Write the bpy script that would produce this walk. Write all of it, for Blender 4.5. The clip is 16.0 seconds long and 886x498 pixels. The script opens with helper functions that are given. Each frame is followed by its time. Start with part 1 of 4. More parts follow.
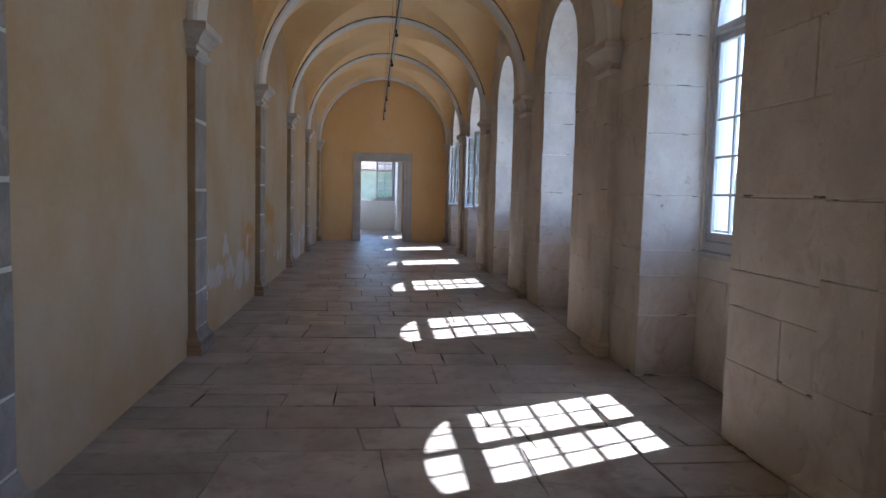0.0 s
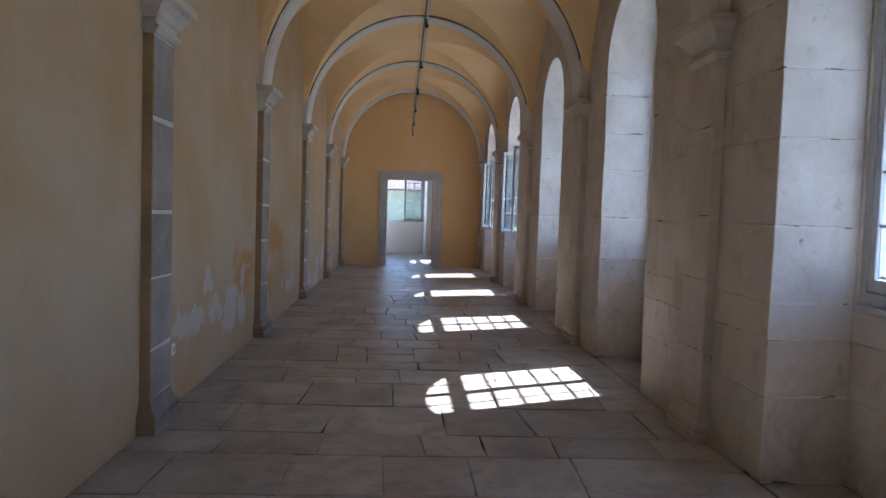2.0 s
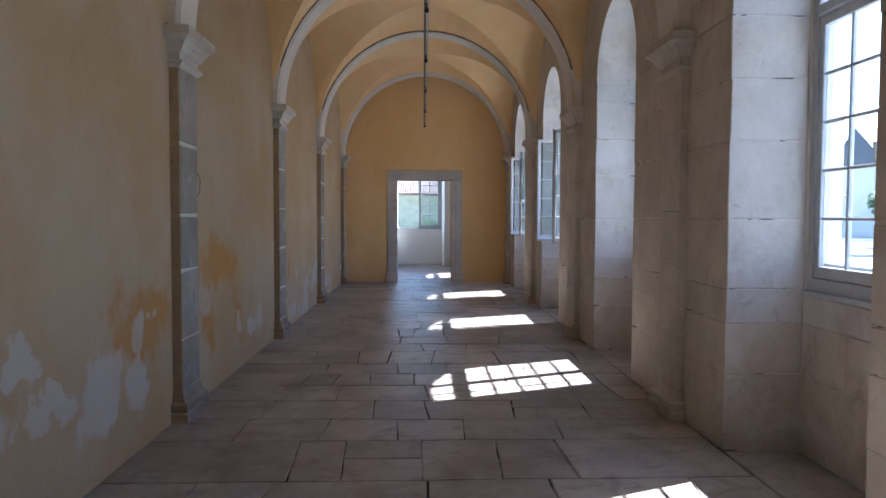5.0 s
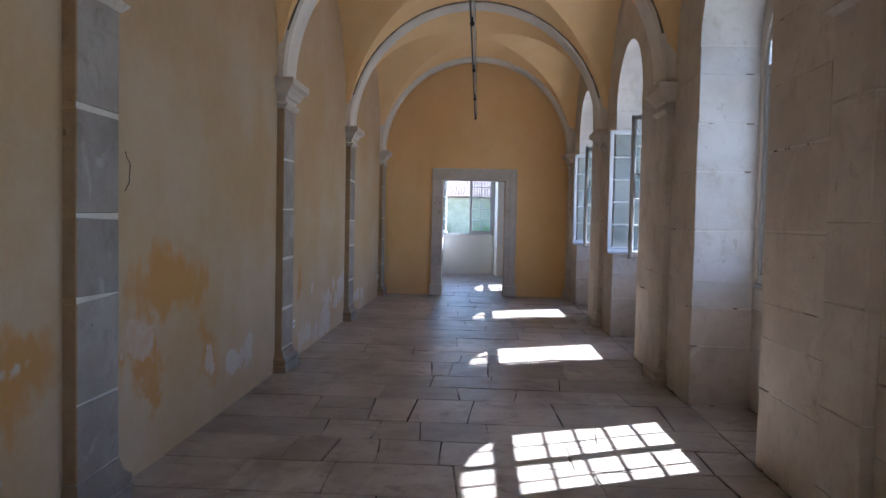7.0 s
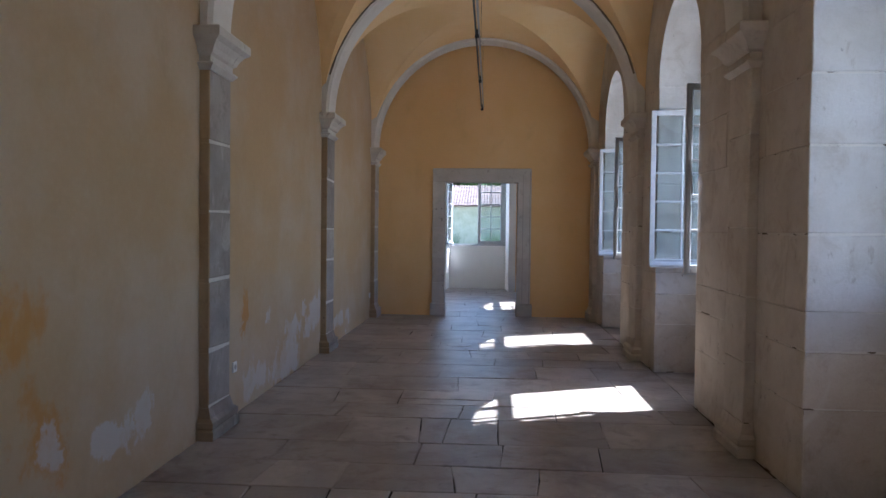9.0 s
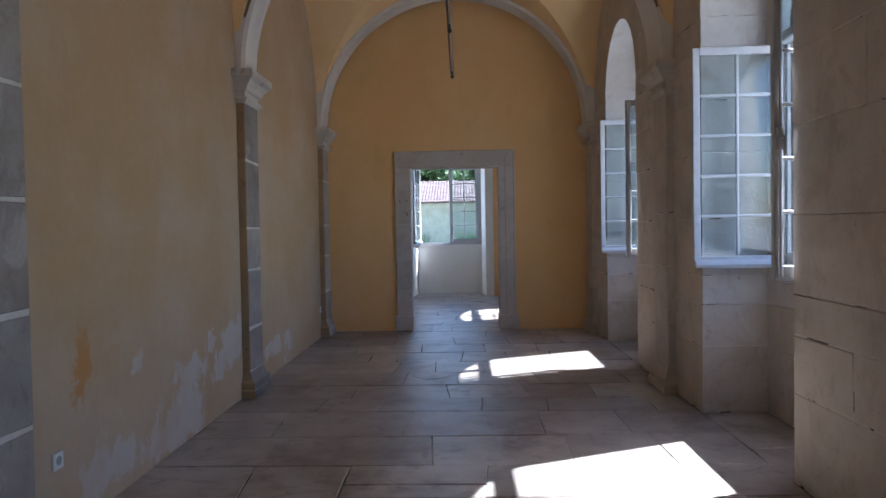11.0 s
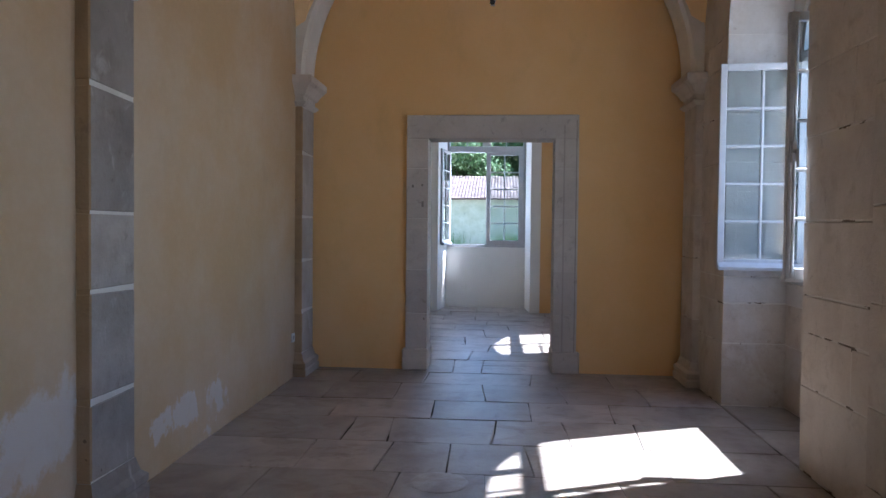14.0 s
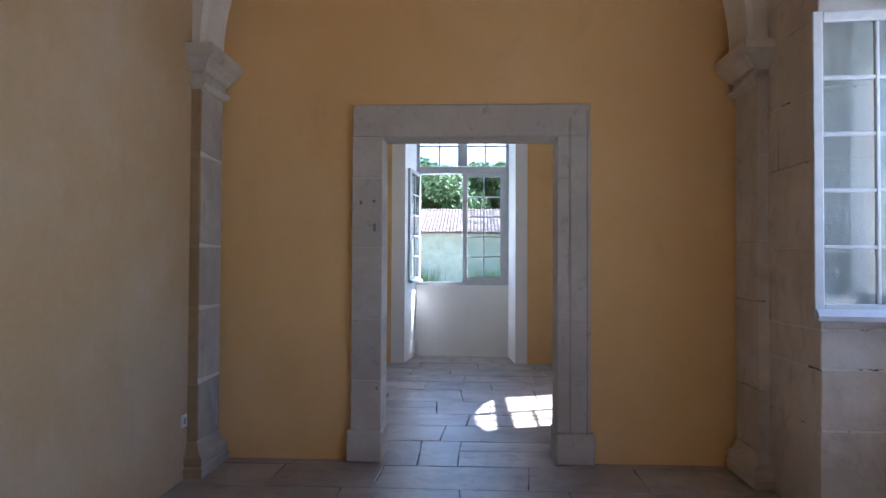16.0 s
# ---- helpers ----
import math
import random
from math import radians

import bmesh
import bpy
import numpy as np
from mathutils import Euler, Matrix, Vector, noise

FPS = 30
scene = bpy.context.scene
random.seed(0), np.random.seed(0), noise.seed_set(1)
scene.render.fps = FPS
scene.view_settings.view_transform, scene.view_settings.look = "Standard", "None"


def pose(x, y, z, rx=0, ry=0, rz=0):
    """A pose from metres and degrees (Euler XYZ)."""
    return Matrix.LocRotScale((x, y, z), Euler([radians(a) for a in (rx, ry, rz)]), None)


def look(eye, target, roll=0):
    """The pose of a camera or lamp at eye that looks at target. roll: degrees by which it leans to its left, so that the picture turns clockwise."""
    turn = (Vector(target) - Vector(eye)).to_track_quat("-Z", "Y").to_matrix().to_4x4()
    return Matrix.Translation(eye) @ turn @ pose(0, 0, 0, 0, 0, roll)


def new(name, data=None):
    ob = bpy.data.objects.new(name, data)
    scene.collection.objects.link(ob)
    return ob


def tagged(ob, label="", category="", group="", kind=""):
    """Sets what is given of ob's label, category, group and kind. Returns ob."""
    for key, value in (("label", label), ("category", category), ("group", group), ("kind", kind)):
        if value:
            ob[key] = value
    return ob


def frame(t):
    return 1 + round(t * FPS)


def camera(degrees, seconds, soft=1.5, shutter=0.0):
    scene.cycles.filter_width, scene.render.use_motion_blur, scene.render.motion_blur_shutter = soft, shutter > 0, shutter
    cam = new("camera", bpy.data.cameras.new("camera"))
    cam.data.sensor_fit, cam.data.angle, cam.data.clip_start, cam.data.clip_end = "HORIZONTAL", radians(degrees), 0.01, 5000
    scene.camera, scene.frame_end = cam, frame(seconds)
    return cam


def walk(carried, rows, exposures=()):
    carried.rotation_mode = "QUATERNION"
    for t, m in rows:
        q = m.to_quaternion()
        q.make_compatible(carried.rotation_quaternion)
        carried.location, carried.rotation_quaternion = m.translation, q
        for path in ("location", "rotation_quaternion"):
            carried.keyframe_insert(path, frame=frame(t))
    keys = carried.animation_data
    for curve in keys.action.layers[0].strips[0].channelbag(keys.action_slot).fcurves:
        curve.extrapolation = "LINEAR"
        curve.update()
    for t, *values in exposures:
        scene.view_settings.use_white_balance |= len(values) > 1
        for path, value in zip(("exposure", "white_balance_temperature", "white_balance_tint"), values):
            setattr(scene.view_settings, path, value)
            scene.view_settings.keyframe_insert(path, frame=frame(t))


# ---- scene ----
cam = camera(64.0, 16.0)
PATH = [
    (0, (-0.268, 0.582, 1.484), (-0.069, 2.566, 1.324), 1.4),
    (0.5, (-0.212, 0.931, 1.463), (-0.064, 2.919, 1.302), 1.3),
    (1, (-0.221, 1.399, 1.489), (-0.038, 3.385, 1.336), 2.9),
    (1.5, (-0.22, 1.792, 1.517), (-0.046, 3.78, 1.386), 1.6),
    (2, (-0.187, 2.268, 1.516), (-0.072, 4.262, 1.41), 1.9),
    (2.5, (-0.154, 2.67, 1.49), (-0.087, 4.666, 1.386), 2.3),
    (3, (-0.093, 3.233, 1.485), (-0.049, 5.231, 1.422), 0.9),
    (3.5, (-0.063, 3.706, 1.494), (-0.016, 5.701, 1.365), 1.8),
    (4, (-0.044, 4.236, 1.511), (0.017, 6.232, 1.412), 1.4),
    (6.5, (0.047, 6.702, 1.532), (0.056, 8.7, 1.444), -1.4),
    (7, (0.114, 7.206, 1.54), (0.014, 9.202, 1.456), 1.2),
    (7.5, (0.119, 7.735, 1.528), (0.031, 9.73, 1.427), -0.8),
    (8, (0.191, 8.228, 1.515), (0.041, 10.222, 1.473), 0.1),
    (10.5, (0.092, 10.839, 1.456), (-0.008, 12.835, 1.385), 1.6),
    (11, (0.081, 11.415, 1.45), (0.03, 13.413, 1.395), -1.0),
    (11.5, (0.085, 11.903, 1.437), (0.039, 13.902, 1.398), -0.0),
    (12, (0.086, 12.442, 1.415), (0.006, 14.441, 1.397), 1.2),
    (12.5, (0.108, 12.93, 1.418), (0.021, 14.927, 1.363), 0.4),
    (13, (0.109, 13.454, 1.432), (-0.017, 15.449, 1.349), 1.7),
    (13.5, (0.092, 13.954, 1.437), (0.012, 15.952, 1.377), -0.2),
    (14, (0.096, 14.461, 1.433), (-0.064, 16.454, 1.376), 0.6),
    (14.5, (0.065, 14.973, 1.418), (-0.023, 16.971, 1.358), 1.2),
    (15, (0.059, 15.504, 1.398), (-0.094, 17.498, 1.365), 1.0),
    (15.5, (0.056, 15.97, 1.381), (-0.068, 17.966, 1.36), 0.5),
    (16, (0.048, 16.474, 1.408), (-0.045, 18.471, 1.454), 0.3),
]
walk(cam, [(t, look(eye, target, roll)) for t, eye, target, roll in PATH],
     exposures=[(0.0, 2.56, 5300, 12), (0.8, 2.46, 5300, 12), (1.5, 2.46, 5310, 12), (2.5, 2.76, 5340, 12), (3.5, 2.70, 5340, 12), (4.0, 2.59, 5340, 12), (6.4, 2.74, 5300, 12), (7.0, 2.66, 5340, 12), (8.0, 2.42, 5340, 12), (10.5, 2.51, 5360, 12), (11.0, 2.31, 5340, 12), (11.5, 2.43, 5340, 12), (13.0, 2.59, 5320, 12), (14.0, 2.49, 5300, 12), (14.5, 2.33, 5300, 12), (16.0, 2.63, 5340, 12)])

# ---- sky and sun ----
SUN_TO = Vector((0.775, 0.33, 1.0)).normalized()
world = bpy.data.worlds.new("sky")
scene.world = world
world.use_nodes = True
wn = world.node_tree.nodes
sky = wn.new("ShaderNodeTexSky")
sky.sky_type = 'NISHITA'
sky.sun_disc = False
sky.sun_elevation = math.asin(SUN_TO.z)
sky.sun_rotation = math.atan2(SUN_TO.x, SUN_TO.y)
wn["Background"].inputs["Strength"].default_value = 0.15
world.node_tree.links.new(sky.outputs["Color"], wn["Background"].inputs["Color"])
sun = new("sun", bpy.data.lights.new("sun", 'SUN'))
sun.data.energy = 5.0
sun.data.angle = radians(0.53)
sun.data.color = (1.0, 0.96, 0.9)
sun.matrix_world = look(SUN_TO * 40, (0, 0, 0))

# ---- plan ----
BAY = 3.56                      # length of one bay
PIL_W = 0.40                    # width of a pilaster and of its arch
PIL_Y = [17.6 + BAY * k for k in range(-6, 1)] + [21.125]      # near edge of each pilaster
END_Y = 21.6                    # corridor side of the end wall
END_T = 0.25                    # its thickness
ROOM_Y = 26.7                  # far wall of the end room
BACK_Y = -4.2
XL, XR = -1.865, 1.93            # wall faces
FACE_L, FACE_R = -1.795, 1.865   # pilaster faces
SPRING = 2.87
NICHE_Y = [-1.65, 1.91, 5.47, 9.03, 12.56, 16.16, 19.68, 24.25]   # niche middles
WIN_Y = [-1.65, 1.91, 5.49, 9.05, 12.55, 16.12, 19.62, 24.25]     # window middles
HALF_W = [0.70] * 7 + [0.85]    # half widths of the windows
OUT_Y = [y - d for y, d in zip(WIN_Y, (0, 0, 0, 0, 0.06, 0.25, 0.19, 0))]   # middles of the openings in the outer face
NICHE_H = [0.735] * 5 + [0.75, 0.765, 0.92]
X_WIN = 2.43                    # inner face of the wall under the windows
X_OUT = 2.73
NICHE_SPRING = 3.04

# ---- materials ----
def mat(name):
    m = bpy.data.materials.new(name)
    m.use_nodes = True
    return m, m.node_tree.nodes, m.node_tree.links, m.node_tree.nodes["Principled BSDF"]


def mix_rgb(n, l, fac, a, b):
    x = n.new("ShaderNodeMix")
    x.data_type = 'RGBA'
    for sock, v in ((x.inputs[0], fac), (x.inputs[6], a), (x.inputs[7], b)):
        if isinstance(v, (int, float)):
            sock.default_value = v
        elif isinstance(v, tuple):
            sock.default_value = (*v, 1)
        else:
            l.new(v, sock)
    return x.outputs[2]


def noise_tex(n, l, scale, detail=4, rough=0.55, stretch=(1, 1, 1), dist=0.0):
    co = n.new("ShaderNodeNewGeometry")
    mp = n.new("ShaderNodeMapping")
    mp.inputs["Scale"].default_value = stretch
    l.new(co.outputs["Position"], mp.inputs["Vector"])
    t = n.new("ShaderNodeTexNoise")
    t.inputs["Scale"].default_value = scale
    t.inputs["Detail"].default_value = detail
    t.inputs["Roughness"].default_value = rough
    t.inputs["Distortion"].default_value = dist
    l.new(mp.outputs[0], t.inputs["Vector"])
    return t.outputs["Fac"]


def ramp(n, l, fac, lo, hi):
    r = n.new("ShaderNodeMapRange")
    r.interpolation_type = 'SMOOTHSTEP'
    r.inputs["From Min"].default_value, r.inputs["From Max"].default_value = lo, hi
    l.new(fac, r.inputs["Value"])
    return r.outputs["Result"]


def math_node(n, l, op, a, b=0.0):
    m = n.new("ShaderNodeMath")
    m.operation = op
    for s, v in zip(m.inputs, (a, b)):
        if isinstance(v, (int, float)):
            s.default_value = v
        else:
            l.new(v, s)
    return m.outputs[0]


def axis_of(n, l, which):
    g = n.new("ShaderNodeNewGeometry")
    s = n.new("ShaderNodeSeparateXYZ")
    l.new(g.outputs["Position"], s.inputs[0])
    return s.outputs[which]


def bump(n, l, bsdf, height, strength, dist=0.01):
    b = n.new("ShaderNodeBump")
    b.inputs["Strength"].default_value = strength
    b.inputs["Distance"].default_value = dist
    l.new(height, b.inputs["Height"])
    l.new(b.outputs[0], bsdf.inputs["Normal"])


def stone(name, a, b, dirt=(0.2, 0.17, 0.13), dirt_amount=0.5, rough=0.85, per_piece=0.25, grain=0.35, streak=(1, 1, 1), gloss=0.3):
    m, n, l, p = mat(name)
    c = mix_rgb(n, l, ramp(n, l, noise_tex(n, l, 2.2, 6, 0.6, streak), 0.3, 0.7), a, b)
    oi = n.new("ShaderNodeObjectInfo")
    v = n.new("ShaderNodeHueSaturation")
    r = n.new("ShaderNodeMapRange")
    r.inputs["To Min"].default_value, r.inputs["To Max"].default_value = 1 - per_piece, 1 + per_piece
    l.new(oi.outputs["Random"], r.inputs["Value"])
    l.new(r.outputs[0], v.inputs["Value"])
    l.new(c, v.inputs["Color"])
    d = ramp(n, l, noise_tex(n, l, 5.5, 8, 0.7, streak, 0.6), 0.52, 0.74)
    c2 = mix_rgb(n, l, math_node(n, l, 'MULTIPLY', d, dirt_amount), v.outputs[0], dirt)
    fine = noise_tex(n, l, 70, 6, 0.7)
    c3 = mix_rgb(n, l, math_node(n, l, 'MULTIPLY', ramp(n, l, fine, 0.35, 0.7), 0.12), c2, dirt)
    spots = ramp(n, l, noise_tex(n, l, 16, 3, 0.5, (1, 1, 0.8)), 0.73, 0.78)
    c3 = mix_rgb(n, l, math_node(n, l, 'MULTIPLY', spots, 0.7), c3, tuple(0.5 * q for q in dirt))
    l.new(c3, p.inputs["Base Color"])
    p.inputs["Roughness"].default_value = rough
    p.inputs["Specular IOR Level"].default_value = gloss
    h = math_node(n, l, 'ADD', noise_tex(n, l, 9, 8, 0.65), math_node(n, l, 'MULTIPLY', fine, 0.3))
    bump(n, l, p, h, grain, 0.012)
    return m


# (y, z, half length, half height) of flaked and stained patches on the left wall
OLD_OCHRE = [(9.97, 0.81, 0.54, 0.22), (11.75, 1.08, 0.55, 0.21), (11.34, 0.67, 0.28, 0.19), (11.46, 0.44, 0.08, 0.14), (12.28, 0.50, 0.16, 0.24),
             (14.95, 0.75, 0.06, 0.22)]
BARE = [(8.52, 0.82, 0.15, 0.12), (9.32, 0.46, 0.24, 0.27), (9.90, 0.81, 0.19, 0.09), (9.84, 0.46, 0.19, 0.16), (7.95, 0.58, 0.42, 0.09), (8.75, 0.56, 0.3, 0.07),
        (11.28, 0.77, 0.18, 0.11), (12.30, 0.46, 0.09, 0.14), (12.89, 0.36, 0.20, 0.13), (13.25, 0.34, 0.14, 0.11), (15.52, 0.71, 0.08, 0.08),
        (16.43, 0.50, 0.25, 0.17), (17.40, 0.54, 0.28, 0.17), (17.1, 0.38, 0.25, 0.12), (16.2, 0.20, 0.5, 0.2), (15.25, 0.22, 0.26, 0.14), (16.87, 0.59, 0.11, 0.08),
        (18.44, 0.28, 0.11, 0.09), (18.74, 0.25, 0.19, 0.08), (19.26, 0.25, 0.17, 0.11), (19.18, 0.06, 0.09, 0.05)]


def patches(n, l, spots):
    """Distance to the nearest of some elliptic patches: 1 on their rims."""
    g = n.new("ShaderNodeNewGeometry")
    t = n.new("ShaderNodeTexNoise")
    t.inputs["Scale"].default_value = 3.2
    t.inputs["Detail"].default_value = 6
    t.inputs["Roughness"].default_value = 0.62
    l.new(g.outputs["Position"], t.inputs["Vector"])
    warp = n.new("ShaderNodeVectorMath")
    warp.operation = 'MULTIPLY_ADD'
    warp.inputs[1].default_value = (0, 0.75, 0.55)
    warp.inputs[2].default_value = (0, -0.375, -0.275)
    l.new(t.outputs["Color"], warp.inputs[0])
    at = n.new("ShaderNodeVectorMath")
    l.new(g.outputs["Position"], at.inputs[0])
    l.new(warp.outputs[0], at.inputs[1])
    best = None
    for y, z, ry, rz in spots:
        a = n.new("ShaderNodeVectorMath")
        a.operation = 'MULTIPLY_ADD'
        a.inputs[1].default_value = (0, 1 / ry, 1 / rz)
        a.inputs[2].default_value = (0, -y / ry, -z / rz)
        l.new(at.outputs[0], a.inputs[0])
        d = n.new("ShaderNodeVectorMath")
        d.operation = 'LENGTH'
        l.new(a.outputs[0], d.inputs[0])
        best = d.outputs["Value"] if best is None else math_node(n, l, 'MINIMUM', best, d.outputs["Value"])
    return best


def plaster(name, base, pale, worn=None):
    """Limewash over plaster; worn: bare white and old ochre patches near the foot of the wall."""
    m, n, l, p = mat(name)
    c = mix_rgb(n, l, ramp(n, l, noise_tex(n, l, 0.9, 5, 0.6), 0.32, 0.72), base, pale)
    fine = noise_tex(n, l, 26, 7, 0.7)
    c = mix_rgb(n, l, math_node(n, l, 'MULTIPLY', ramp(n, l, fine, 0.4, 0.75), 0.05), c, (0.85, 0.72, 0.5))
    c = mix_rgb(n, l, math_node(n, l, 'MULTIPLY', ramp(n, l, noise_tex(n, l, 3.5, 6, 0.65, (1, 1, 0.5)), 0.55, 0.8), 0.22), c, tuple(0.62 * q for q in base))
    if worn:
        ragged = math_node(n, l, 'MULTIPLY', math_node(n, l, 'SUBTRACT', noise_tex(n, l, 4.5, 6, 0.62, (1, 1, 0.55), 0.3), 0.5), 2.6)
        old = ramp(n, l, math_node(n, l, 'ADD', patches(n, l, OLD_OCHRE), ragged), 1.25, 0.55)
        c = mix_rgb(n, l, math_node(n, l, 'MULTIPLY', old, 0.78), c, (0.46, 0.22, 0.05))
        faint = ramp(n, l, noise_tex(n, l, 1.3, 6, 0.62, (1, 1, 0.7), 0.4), 0.62, 0.74)
        c = mix_rgb(n, l, math_node(n, l, 'MULTIPLY', faint, 0.22), c, (0.54, 0.31, 0.10))
        bare = ramp(n, l, math_node(n, l, 'ADD', patches(n, l, BARE), ragged), 1.24, 0.78)
        thin = ramp(n, l, noise_tex(n, l, 3.0, 5, 0.6), 0.30, 0.55)
        bare = math_node(n, l, 'MULTIPLY', bare, math_node(n, l, 'ADD', 0.55, math_node(n, l, 'MULTIPLY', thin, 0.4)))
        c = mix_rgb(n, l, math_node(n, l, 'MULTIPLY', bare, 0.76), c, worn)
        h = math_node(n, l, 'SUBTRACT', noise_tex(n, l, 6, 7, 0.6), math_node(n, l, 'MULTIPLY', bare, 0.35))
    else:
        h = noise_tex(n, l, 6, 7, 0.6)
    l.new(c, p.inputs["Base Color"])
    p.inputs["Roughness"].default_value = 0.9
    p.inputs["Specular IOR Level"].default_value = 0.2
    bump(n, l, p, h, 0.2, 0.01)
    return m


def plain(name, col, rough=0.5, metal=0.0, var=0.12, scale=12, relief=0.05):
    m, n, l, p = mat(name)
    c = mix_rgb(n, l, ramp(n, l, noise_tex(n, l, scale, 5, 0.6), 0.35, 0.7), col, tuple(q * (1 - var) for q in col))
    l.new(c, p.inputs["Base Color"])
    p.inputs["Roughness"].default_value = rough
    p.inputs["Metallic"].default_value = metal
    bump(n, l, p, noise_tex(n, l, scale * 4, 4), relief, 0.004)
    return m


def glass(name):
    m, n, l, p = mat(name)
    out = n["Material Output"]
    n.remove(p)
    tr, gl, mx, lw = (n.new("ShaderNodeBsdfTransparent"), n.new("ShaderNodeBsdfGlossy"), n.new("ShaderNodeMixShader"), n.new("ShaderNodeLayerWeight"))
    tr.inputs["Color"].default_value = (0.84, 0.88, 0.89, 1)
    gl.inputs["Roughness"].default_value = 0.015
    b = n.new("ShaderNodeBump")
    b.inputs["Strength"].default_value = 0.05
    l.new(noise_tex(n, l, 5, 2), b.inputs["Height"])
    l.new(b.outputs[0], gl.inputs["Normal"])
    f = math_node(n, l, 'POWER', lw.outputs["Facing"], 5.0)
    f = math_node(n, l, 'ADD', math_node(n, l, 'MULTIPLY', f, 0.90), 0.045)
    l.new(f, mx.inputs[0])
    l.new(tr.outputs[0], mx.inputs[1])
    l.new(gl.outputs[0], mx.inputs[2])
    l.new(mx.outputs[0], out.inputs["Surface"])
    return m


# left wall's ochre darkened, vault's and end wall's lightened, to stand for uneven light
M_OCHRE_DIM = plaster("ochre_limewash_dim", (0.435, 0.30, 0.16), (0.47, 0.37, 0.26), worn=(0.52, 0.49, 0.46))
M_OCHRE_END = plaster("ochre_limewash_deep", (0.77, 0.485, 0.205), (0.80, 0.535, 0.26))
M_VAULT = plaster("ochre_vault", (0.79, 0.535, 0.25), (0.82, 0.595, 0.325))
M_WHITE = plaster("white_limewash", (0.83, 0.82, 0.80), (0.86, 0.855, 0.84))
M_ASHLAR = stone("whitewashed_limestone", (0.52, 0.48, 0.445), (0.64, 0.60, 0.57), (0.40, 0.34, 0.28), 0.40, 0.88, 0.05, 0.75)
M_ASHLAR_LOW = stone("bare_limestone_foot", (0.47, 0.40, 0.335), (0.59, 0.52, 0.45), (0.30, 0.22, 0.16), 0.6, 0.88, 0.07, 0.6)
# pier faces browner than the niche sides: their weaker light is in the colour
M_PIER = stone("shaded_beige_limestone", (0.53, 0.465, 0.40), (0.64, 0.575, 0.505), (0.38, 0.30, 0.235), 0.5, 0.88, 0.05, 0.8)
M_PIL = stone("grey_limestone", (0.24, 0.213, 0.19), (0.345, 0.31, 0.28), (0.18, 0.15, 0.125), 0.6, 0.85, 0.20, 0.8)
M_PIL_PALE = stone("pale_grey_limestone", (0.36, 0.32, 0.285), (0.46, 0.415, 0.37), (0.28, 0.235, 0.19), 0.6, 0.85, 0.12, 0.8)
M_RETURN = stone("ochre_washed_limestone", (0.33, 0.225, 0.125), (0.40, 0.285, 0.17), (0.20, 0.14, 0.09), 0.6, 0.88, 0.10, 0.6)
M_RIB = stone("rib_limestone", (0.65, 0.61, 0.56), (0.74, 0.70, 0.65), (0.50, 0.44, 0.37), 0.35, 0.88, 0.05, 0.35)
M_DOOR = stone("doorway_limestone", (0.50, 0.455, 0.41), (0.60, 0.55, 0.50), (0.36, 0.30, 0.24), 0.5, 0.88, 0.06, 0.5)
M_CAP = stone("capital_limestone", (0.50, 0.45, 0.40), (0.60, 0.555, 0.50), (0.36, 0.30, 0.24), 0.45, 0.88, 0.08, 0.5)
M_MORTAR = stone("pale_mortar", (0.60, 0.55, 0.49), (0.68, 0.63, 0.57), (0.35, 0.30, 0.24), 0.4, 0.95, 0.0, 0.4)
M_LIME = stone("white_lime_joint", (0.52, 0.49, 0.45), (0.66, 0.63, 0.585), (0.40, 0.35, 0.30), 0.5, 0.95, 0.0, 0.3)
M_JOINT = stone("earthy_floor_joint", (0.16, 0.135, 0.115), (0.32, 0.285, 0.255), (0.06, 0.05, 0.04), 0.4, 0.95, 0.0, 0.5)
M_SLAB = stone("floor_limestone", (0.285, 0.248, 0.217), (0.40, 0.357, 0.318), (0.17, 0.135, 0.11), 0.80, 0.40, 0.20, 0.30, (1, 1, 1), 0.5)
for _m, _dark, _lo, _hi, _sc, _st in ((M_JOINT, (0.03, 0.024, 0.019), 0.47, 0.55, 1.7, (1, 1, 1)), (M_MORTAR, (0.15, 0.115, 0.085), 0.56, 0.62, 5.5, (1, 1, 2.5))):
    _n, _l = _m.node_tree.nodes, _m.node_tree.links
    _p = _n["Principled BSDF"]
    _src = _p.inputs["Base Color"].links[0].from_socket
    _f = ramp(_n, _l, noise_tex(_n, _l, _sc, 4, 0.6, _st, 0.2), _lo, _hi)
    if _m is M_MORTAR:          # open joints only in the inner face, pointed near the windows
        _f = math_node(_n, _l, 'MULTIPLY', _f, ramp(_n, _l, axis_of(_n, _l, 0), X_WIN - 0.02, X_WIN - 0.05))
    _l.new(mix_rgb(_n, _l, _f, _src, _dark), _p.inputs["Base Color"])


def stain(m, scale, lo, hi, amount, colour, stretch=(1, 1, 1), dist=0.4):
    """Lay one more kind of blotch over a stone's colour."""
    n, l = m.node_tree.nodes, m.node_tree.links
    p = n["Principled BSDF"]
    src = p.inputs["Base Color"].links[0].from_socket
    f = ramp(n, l, noise_tex(n, l, scale, 7, 0.64, stretch, dist), lo, hi)
    l.new(mix_rgb(n, l, math_node(n, l, 'MULTIPLY', f, amount), src, colour), p.inputs["Base Color"])


